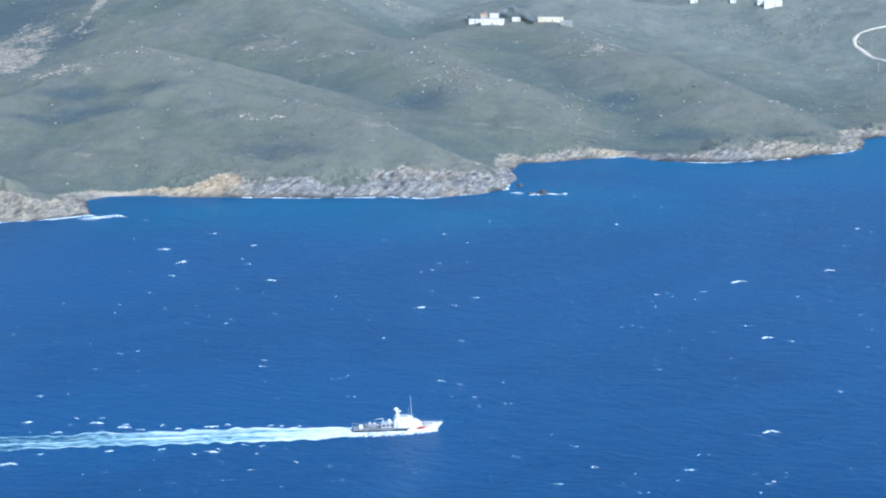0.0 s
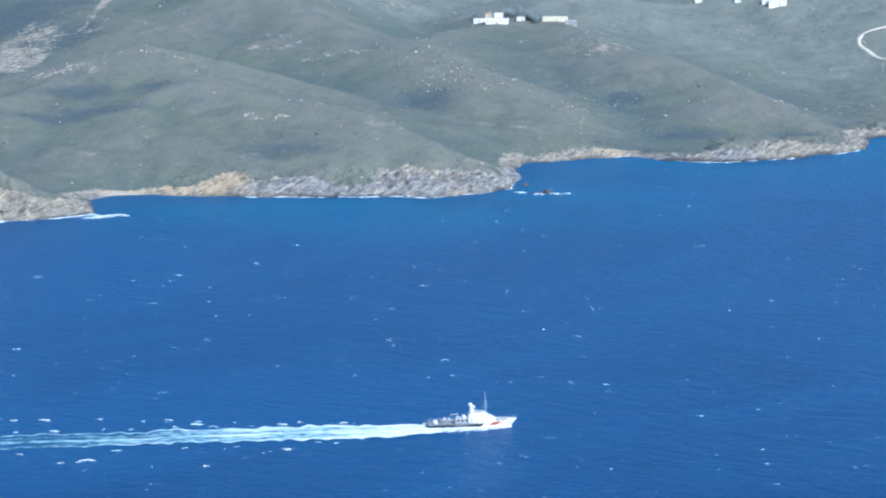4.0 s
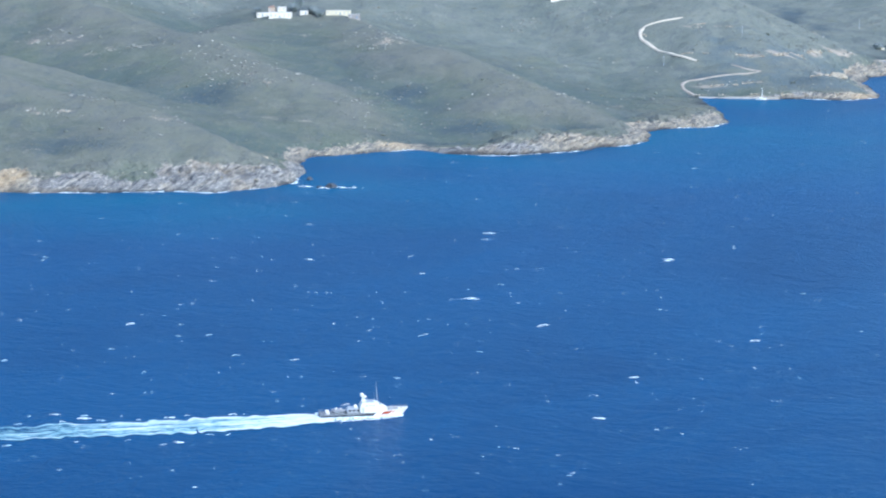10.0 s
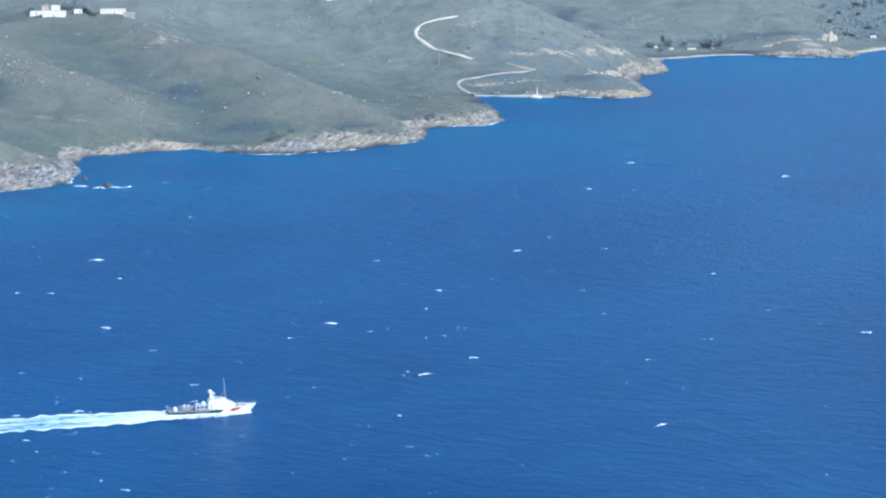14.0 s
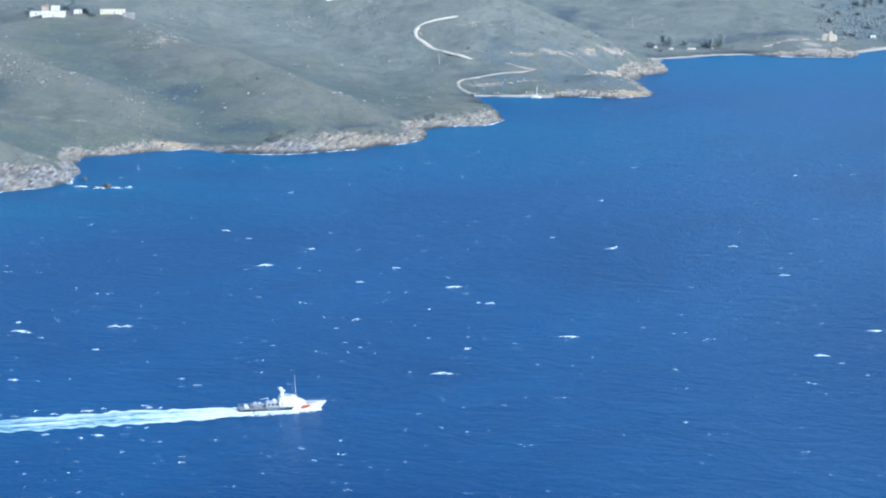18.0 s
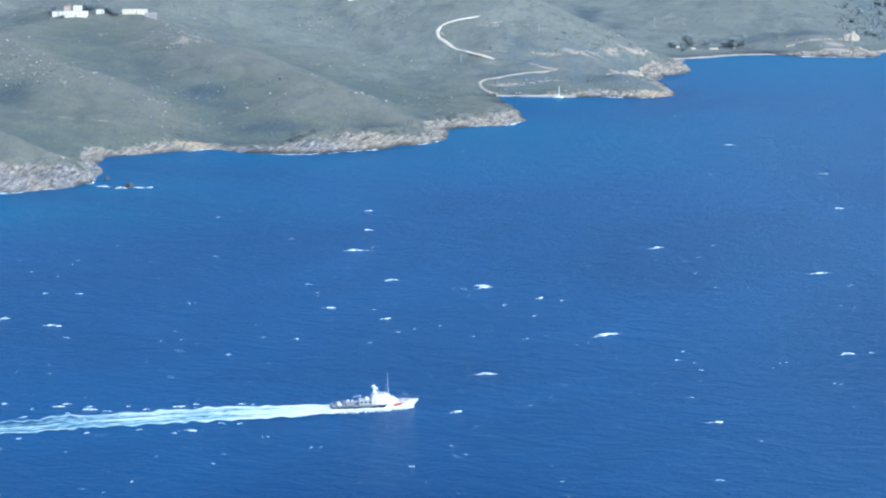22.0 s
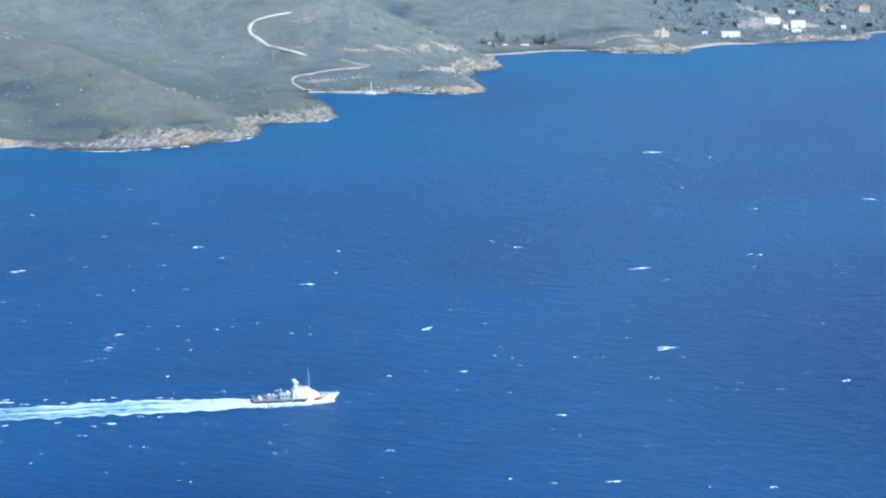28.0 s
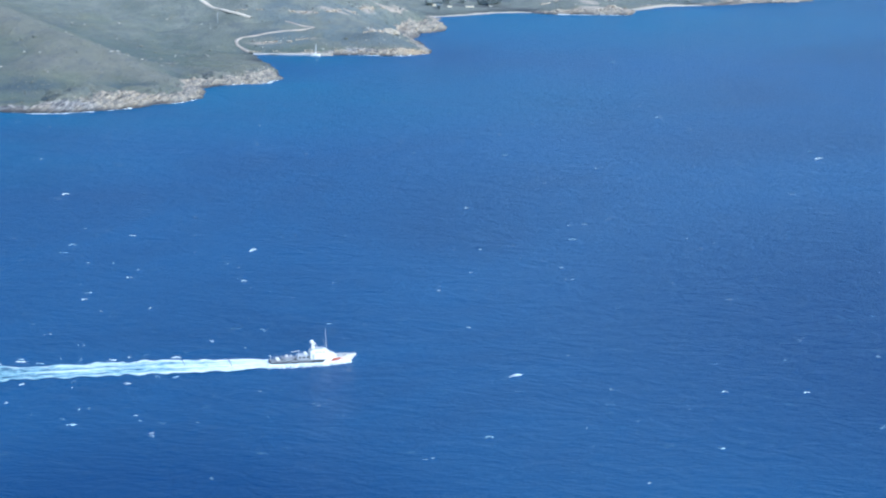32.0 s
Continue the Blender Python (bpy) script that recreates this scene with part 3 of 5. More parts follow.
def steps(*runs):
    out = []
    for a, b, s in runs:
        out += list(np.arange(a, b, s))
    return np.array(out + [runs[-1][1]])


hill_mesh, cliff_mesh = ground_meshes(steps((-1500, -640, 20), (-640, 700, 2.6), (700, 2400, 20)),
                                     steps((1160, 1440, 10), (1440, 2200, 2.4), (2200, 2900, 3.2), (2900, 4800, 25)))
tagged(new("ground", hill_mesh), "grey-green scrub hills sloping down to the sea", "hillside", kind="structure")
tagged(new("cliffs", cliff_mesh), "pale ochre and slate-grey bedded sea cliffs", "cliff", kind="structure")


def sea_mesh():
    bm = bmesh.new()
    bmesh.ops.create_grid(bm, x_segments=6, y_segments=6, size=9000)
    me = bpy.data.meshes.new("water")
    bm.to_mesh(me)
    bm.free()
    me.materials.append(M_SEA)
    return me


water = new("water", sea_mesh())
tagged(water, "deep blue choppy sea with wind-blown wavelets", "sea", kind="structure")


def part(name, bm, material, parent, label=""):
    me = bpy.data.meshes.new(name)
    bm.to_mesh(me)
    bm.free()
    me.materials.append(material)
    ob = new(name, me)
    ob.parent = parent
    return tagged(ob, label)


def box(bm, x0, x1, y0, y1, z0, z1):
    return bmesh.ops.create_cube(bm, size=1, matrix=Matrix.Translation(((x0 + x1) / 2, (y0 + y1) / 2, (z0 + z1) / 2)) @ Matrix.Diagonal((x1 - x0, y1 - y0, z1 - z0, 1)))


def mesh_of(name, verts, faces, material, smooth=False):
    me = bpy.data.meshes.new(name)
    whole = np.asarray(verts, np.float32)
    v = np.ascontiguousarray(whole[:, :3])
    f = np.asarray(faces, np.int32)
    me.vertices.add(len(v))
    me.vertices.foreach_set("co", v.ravel())
    me.loops.add(f.size)
    me.loops.foreach_set("vertex_index", f.ravel())
    me.polygons.add(len(f))
    me.polygons.foreach_set("loop_start", np.arange(0, f.size, f.shape[1]))
    if smooth:
        me.polygons.foreach_set("use_smooth", np.ones(len(f), bool))
    me.update(calc_edges=True)
    me.materials.append(material)
    if whole.shape[1] == 4:
        me.attributes.new("dens", "FLOAT", "POINT").data.foreach_set("value", np.ascontiguousarray(whole[:, 3]))
    return me


def sheet(bm, grid):
    """Faces over rows of points."""
    rows = [[bm.verts.new(p) for p in row] for row in grid]
    for a, b in zip(rows, rows[1:]):
        for i in range(len(a) - 1):
            bm.faces.new((a[i], a[i + 1], b[i + 1], b[i]))


def tube(bm, a, b, r0, r1=None, sides=8):
    a, b = Vector(a), Vector(b)
    m = Matrix.Translation((a + b) / 2) @ (b - a).to_track_quat("Z", "Y").to_matrix().to_4x4()
    bmesh.ops.create_cone(bm, cap_ends=True, segments=sides, radius1=r0, radius2=r0 if r1 is None else r1, depth=(b - a).length, matrix=m)


def soften(bm, w):
    bmesh.ops.bevel(bm, geom=list(bm.edges), offset=w, segments=2, affect="EDGES", clamp_overlap=True)


def block(x0, x1, y0, y1, z0, z1, w=0.06):
    bm = bmesh.new()
    box(bm, x0, x1, y0, y1, z0, z1)
    if w:
        soften(bm, w)
    return bm


def prism(profile, y0, y1, w=0.08):
    """A body with the given outline in x and z, across from y0 to y1."""
    bm = bmesh.new()
    a = [bm.verts.new((x, y0, z)) for x, z in profile]
    b = [bm.verts.new((x, y1, z)) for x, z in profile]
    bm.faces.new(a)
    bm.faces.new(b[::-1])
    n = len(a)
    for i in range(n):
        bm.faces.new((a[i], b[i], b[(i + 1) % n], a[(i + 1) % n]))
    bmesh.ops.recalc_face_normals(bm, faces=bm.faces)
    if w:
        soften(bm, w)
    return bm


# ---- the patrol boat: bow towards +x, waterline at z 0 ----
LENGTH, HALF = 32.4, 16.2


def hull_point(u, v, side, out=0.0):
    """u from the transom to the stem, v from the keel to the deck."""
    lean = max(0.0, (u - 0.55) / 0.45)
    half = (3.25 + 0.25 * min(1, u / 0.3)) * (1 - lean ** 2.3) * (0.62 + 0.38 * v ** 0.6 * (1 if u < 0.6 else 1) - 0.24 * lean * (1 - v)) + 0.04 + out
    deck = 1.9 + 0.9 * max(0.0, (u - 0.35) / 0.65) ** 1.4
    z = -0.9 + (deck + 0.9) * v
    x = -HALF + LENGTH * u - 3.2 * (1 - v) * u ** 7
    return (x, side * half, z)


def hull_strip(bm, start, end, v0, v1, out, nu, nv=5, sides=(-1, 1)):
    for side in sides:
        sheet(bm, [[hull_point(start(v) + (end(v) - start(v)) * i / nu, v, side, out) for i in range(nu + 1)]
                   for v in [v0 + (v1 - v0) * j / nv for j in range(nv + 1)]])
    bmesh.ops.recalc_face_normals(bm, faces=bm.faces)


def patrol_boat():
    boat = tagged(new("patrol_boat"), "white and dark grey patrol boat with an orange-red bow stripe", "patrol boat")

    def slant(u):
        return lambda v: u + 0.10 * (v - 0.5)

    bm = bmesh.new()
    hull_strip(bm, lambda v: 0.0, slant(0.585), 0.0, 1.0, 0.0, 18)
    sheet(bm, [[hull_point(0, j / 5, s) for j in range(6)] for s in (-1, 1)])
    hull = part("hull", bm, M_HULLDARK, boat, "dark grey hull side")
    bm = bmesh.new()
    hull_strip(bm, slant(0.585), lambda v: 1.0, 0.0, 1.0, 0.0, 20)
    part("bow", bm, M_WHITE, boat, "white flared bow")
    for side in (-1, 1):
        bm = bmesh.new()
        hull_strip(bm, slant(0.672), slant(0.775), 0.40, 1.0, 0.035, 5, sides=(side,))
        part("stripe", bm, M_ORANGE, boat, "broad orange-red slanted stripe")
        bm = bmesh.new()
        hull_strip(bm, slant(0.792), slant(0.814), 0.50, 1.0, 0.035, 2, sides=(side,))
        part("stripe", bm, M_PALE, boat, "narrow faded stripe")
        bm = bmesh.new()
        hull_strip(bm, lambda v: 0.0, lambda v: 0.6, 0.955, 1.0, 0.07, 14, 1, (side,))
        part("rubbing_strake", bm, M_METAL, boat, "light grey rubbing strake")
        for i in range(6):
            bm = bmesh.new()
            u = 0.315 + 0.026 * i
            hull_strip(bm, lambda v: u, lambda v: u + 0.016, 0.66, 0.88, 0.03, 1, 1, (side,))
            part("marking", bm, M_DECK, boat, "unreadable pale grey letter bar")
    bm = bmesh.new()
    sheet(bm, [[hull_point(i / 24, 0.985, s) for i in range(25)] for s in (-1, 1)])
    part("deck", bm, M_DECK, boat)
    bm = bmesh.new()
    for s in (-1, 1):
        sheet(bm, [[Vector(hull_point(0.56 + 0.44 * i / 14, 1.0, s)) + Vector((0, 0, h)) for i in range(15)] for h in (-0.05, 0.34)])
    part("bulwark", bm, M_WHITE, boat)

    house = part("wheelhouse", prism([(-1.6, 1.9), (-1.4, 4.9), (-0.6, 5.7), (3.9, 5.7), (5.3, 5.1), (8.6, 3.1), (8.8, 2.3), (8.0, 1.9)], -2.7, 2.7, 0.2), M_WHITE, boat, "white sloping wheelhouse")
    for i in range(5):
        y = -1.8 + 0.9 * i
        bm = bmesh.new()
        sheet(bm, [[(5.62, y - 0.36, 4.98), (5.62, y + 0.36, 4.98)], [(6.4, y - 0.38, 4.51), (6.4, y + 0.38, 4.51)]])
        part("window", bm, M_GLASS, house, "wheelhouse window paled for sun glare")
    for s in (-1, 1):
        for i in range(3):
            x = 0.6 + 1.35 * i
            part("window", block(x, x + 0.8, s * 2.71 - 0.015, s * 2.71 + 0.015, 4.5, 4.85, 0), M_GLASS, house, "side window paled for sun glare")
        part("door", block(-0.7, 0.05, s * 2.71 - 0.02, s * 2.71 + 0.02, 2.1, 3.95, 0), M_METAL, house, "grey side door")
    part("roof_rail", block(-0.6, 3.6, -2.2, 2.2, 5.76, 5.86, 0.04), M_METAL, house)

    mast = part("radar_mast", prism([(-0.9, 5.6), (-0.5, 7.6), (0.35, 7.6), (0.9, 5.6)], -0.55, 0.55, 0.08), M_WHITE, boat, "white radar mast")
    bm = bmesh.new()
    bmesh.ops.create_uvsphere(bm, u_segments=14, v_segments=9, radius=0.75, matrix=Matrix.Translation((-0.5, 0, 8.25)))
    part("radome", bm, M_WHITE, mast, "round white radome")
    bm = bmesh.new()
    bmesh.ops.create_uvsphere(bm, u_segments=12, v_segments=8, radius=0.42, matrix=Matrix.Translation((0.9, 0.9, 7.3)))
    part("radome", bm, M_WHITE, mast, "small white radome")
    part("radar_bar", block(0.3, 0.6, -1.3, 1.3, 7.75, 8.0, 0.05), M_WHITE, mast)
    part("crosstree", block(-0.2, 0.1, -1.8, 1.8, 7.0, 7.15, 0.03), M_METAL, mast)
    part("searchlight", block(1.2, 1.7, -0.3, 0.3, 6.0, 6.6, 0.1), M_METAL, mast)
    bm = bmesh.new()
    tube(bm, (-1.4, 0.5, 7.5), (-1.5, 0.5, 9.3), 0.05, 0.03)
    part("aerial", bm, M_METAL, mast)
    bm = bmesh.new()
    tube(bm, (5.1, 0.4, 5.0), (4.75, 0.4, 13.2), 0.15, 0.07)
    part("pole_mast", bm, M_METAL, boat, "tall thin white pole mast")
    bm = bmesh.new()
    tube(bm, (4.1, -0.9, 5.6), (3.85, -0.9, 9.4), 0.06, 0.03)
    part("whip_aerial", bm, M_METAL, boat)

    cabin = part("deckhouse", prism([(-6.2, 1.9), (-6.2, 3.5), (-5.8, 3.75), (-1.0, 3.75), (-1.0, 1.9)], -1.9, 1.9, 0.1), M_METAL, boat, "light grey low deckhouse")
    for i in range(3):
        part("vent", block(-5.6 + 1.5 * i, -4.7 + 1.5 * i, -1.93, -1.89, 2.5, 3.2, 0), M_HULLDARK, cabin)
    part("life_raft", block(-3.6, -2.2, -1.5, -0.6, 3.76, 4.45, 0.28), M_WHITE, boat, "white life raft canister")
    part("life_raft", block(-3.6, -2.2, 0.6, 1.5, 3.76, 4.45, 0.28), M_WHITE, boat, "white life raft canister")
    bm = bmesh.new()
    tube(bm, (-5.3, 0, 3.7), (-5.3, 0, 5.3), 0.1, 0.06)
    tube(bm, (-5.3, 0, 5.1), (-8.3, 0, 4.7), 0.09, 0.06)
    part("crane", bm, M_WHITE, boat, "white boat crane")
    tender = new("tender")
    tender.parent = boat
    for s in (-1, 1):
        bm = bmesh.new()
        pts = [(-11.2, 0.75 * s, 2.75), (-7.6, 0.75 * s, 2.75), (-6.7, 0.1 * s, 2.95)]
        for a, b in zip(pts, pts[1:]):
            tube(bm, a, b, 0.34, 0.32, 10)
        part("float", bm, M_RUBBER, tender)
    part("cover", block(-11.0, -7.4, -0.7, 0.7, 2.4, 3.05, 0.2), M_RUBBER, tender)
    part("console", block(-10.6, -9.4, -0.65, 0.65, 2.9, 3.95, 0.38), M_CANVAS, tender, "rounded off-white canvas cover")
    part("seat_box", block(-8.9, -7.9, -0.6, 0.6, 2.9, 3.8, 0.34), M_CANVAS, tender, "rounded off-white canvas cover")
    part("engine", block(-11.7, -11.2, -0.3, 0.3, 2.4, 3.5, 0.1), M_RUBBER, tender)
    part("cradle", block(-10.6, -7.6, -0.5, 0.5, 1.9, 2.42, 0.05), M_METAL, boat)
    for x in (-13.6, -12.9):
        part("locker", block(x - 0.3, x + 0.3, -2.1, -1.1, 1.9, 2.7, 0.08), M_WHITE, boat)
        part("locker", block(x - 0.3, x + 0.3, 1.1, 2.1, 1.9, 2.75, 0.08), M_WHITE, boat)

    gun = part("gun_mount", block(9.4, 10.7, -0.55, 0.55, 2.3, 3.5, 0.18), M_METAL, boat, "light grey foredeck gun mount")
    bm = bmesh.new()
    tube(bm, (10.6, 0, 3.2), (12.4, 0, 3.5), 0.07, 0.05)
    part("barrel", bm, M_METAL, gun)
    part("hatch", block(12.6, 13.4, -0.4, 0.4, 2.7, 2.95, 0.05), M_WHITE, boat)
    bm = bmesh.new()
    tube(bm, (15.75, 0, 2.9), (15.8, 0, 4.6), 0.05, 0.03)
    part("jackstaff", bm, M_METAL, boat)
    bm = bmesh.new()
    tube(bm, (-15.9, 0, 1.9), (-16.4, 0, 4.2), 0.05, 0.03)
    part("ensign_staff", bm, M_METAL, boat)

    for s in (-1, 1):
        line = []
        for i in range(17):
            u = 0.02 + 0.96 * i / 16
            p = Vector(hull_point(u, 1.0, s, -0.12))
            if 0.46 < u < 0.72:
                continue
            bm = bmesh.new()
            top = p + Vector((0, 0, 0.95))
            tube(bm, p, top, 0.03, sides=5)
            part("rail_post", bm, M_METAL, boat)
            line.append((u, top))
        for stretch in ([p for u, p in line if u < 0.5], [p for u, p in line if u > 0.6]):
            for h in (0.0, -0.45):
                bm = bmesh.new()
                for a, b in zip(stretch, stretch[1:]):
                    tube(bm, a + Vector((0, 0, h)), b + Vector((0, 0, h)), 0.025, sides=5)
                part("guard_rail", bm, M_METAL, boat)
    return boat


boat = patrol_boat()


# ---- foam: domed scraps of irregular outline ----
def scrap(rng, x, y, rx, ry, h, sides=11, turn=0.0):
    """Vertices and triangles of one low dome."""
    k = 2 * math.pi * np.arange(sides) / sides
    r = 0.40 + 0.60 * rng.rand(sides)
    c, s = math.cos(turn), math.sin(turn)
    rings = []
    for f, z, full in ((1.0, -0.12, 0.0), (0.72, 0.55 * h, 0.6), (0.3, 0.95 * h, 1.0)):
        px, py = rx * r * f * np.cos(k), ry * r * f * np.sin(k)
        rings.append(np.stack([x + px * c - py * s, y + px * s + py * c, z * (0.75 + 0.5 * rng.rand(sides)), np.full(sides, full)], -1))
    v = np.concatenate(rings + [[(x, y, h, 1.0)]])
    f = []
    for a in (0, sides):
        for i in range(sides):
            j = (i + 1) % sides
            f += [(a + i, a + j, a + sides + j), (a + i, a + sides + j, a + sides + i)]
    f += [(2 * sides + i, 2 * sides + (i + 1) % sides, 3 * sides) for i in range(sides)]
    return v, np.array(f)


def joined(pieces):
    vs, fs, n = [], [], 0
    for v, f in pieces:
        vs.append(v)
        fs.append(f + n)
        n += len(v)
    return np.concatenate(vs), np.concatenate(fs)


def foam_raft(rng, length, width, h, lumps=3):
    """A breaking crest: one ragged patch drawn out along x and bent a little."""
    v, f = scrap(rng, 0, 0, length / 2, width / 2, h, 9 + 3 * lumps)
    k = np.sin(v[:, 0] * 5.1 / max(1, length) + rng.uniform(0, 6))
    v[:, 1] += 0.35 * width * k - 1.3 * rng.uniform(0, 1) * width * (v[:, 0] / length) ** 2
    v[:, 2] *= 0.75 + 0.5 * np.sin(v[:, 0] * 3.3 + rng.uniform(0, 6)) ** 2
    return v, f


def breaker(rng, size):
    """A short bright crest that thins out into a torn tail of older foam."""
    core = min(0.9, (rng.uniform(1.4, 2.2) + 0.36 * size) / size)
    v, f = foam_raft(rng, size * 1.15, min(4.4, 1.2 + 0.26 * size) * rng.uniform(0.7, 1.2), 0.20 + 0.022 * size, 9)
    u = 0.5 + v[:, 0] / size * rng.choice([-1, 1])
    full = np.clip(1 - (u - core) / 0.14, 0, 1)
    v[:, 1] *= 0.45 + 0.55 * full
    v[:, 2] *= 0.4 + 0.6 * full
    v[:, 3] *= 0.42 + 0.58 * full
    return v, f


rng = np.random.RandomState(7)
SEA_X, SEA_Y = (-520, 660), (880, 2640)


def open_water(count, rng, margin=26):
    """Random places on the sea that the land leaves free, thinner with the distance."""
    out = []
    while len(out) < count:
        y = SEA_Y[0] * (SEA_Y[1] / SEA_Y[0]) ** (rng.rand(400) ** 0.9)
        a = rng.uniform(-0.335, 0.245, 400)
        x = y * np.tan(a)
        d, _ = nearest(x, y, SHORE)
        ok = ~inland(x, y) & (d > margin) & (np.abs(y - 1005) > 14)
        out += list(zip(x[ok], y[ok]))
    return out[:count]


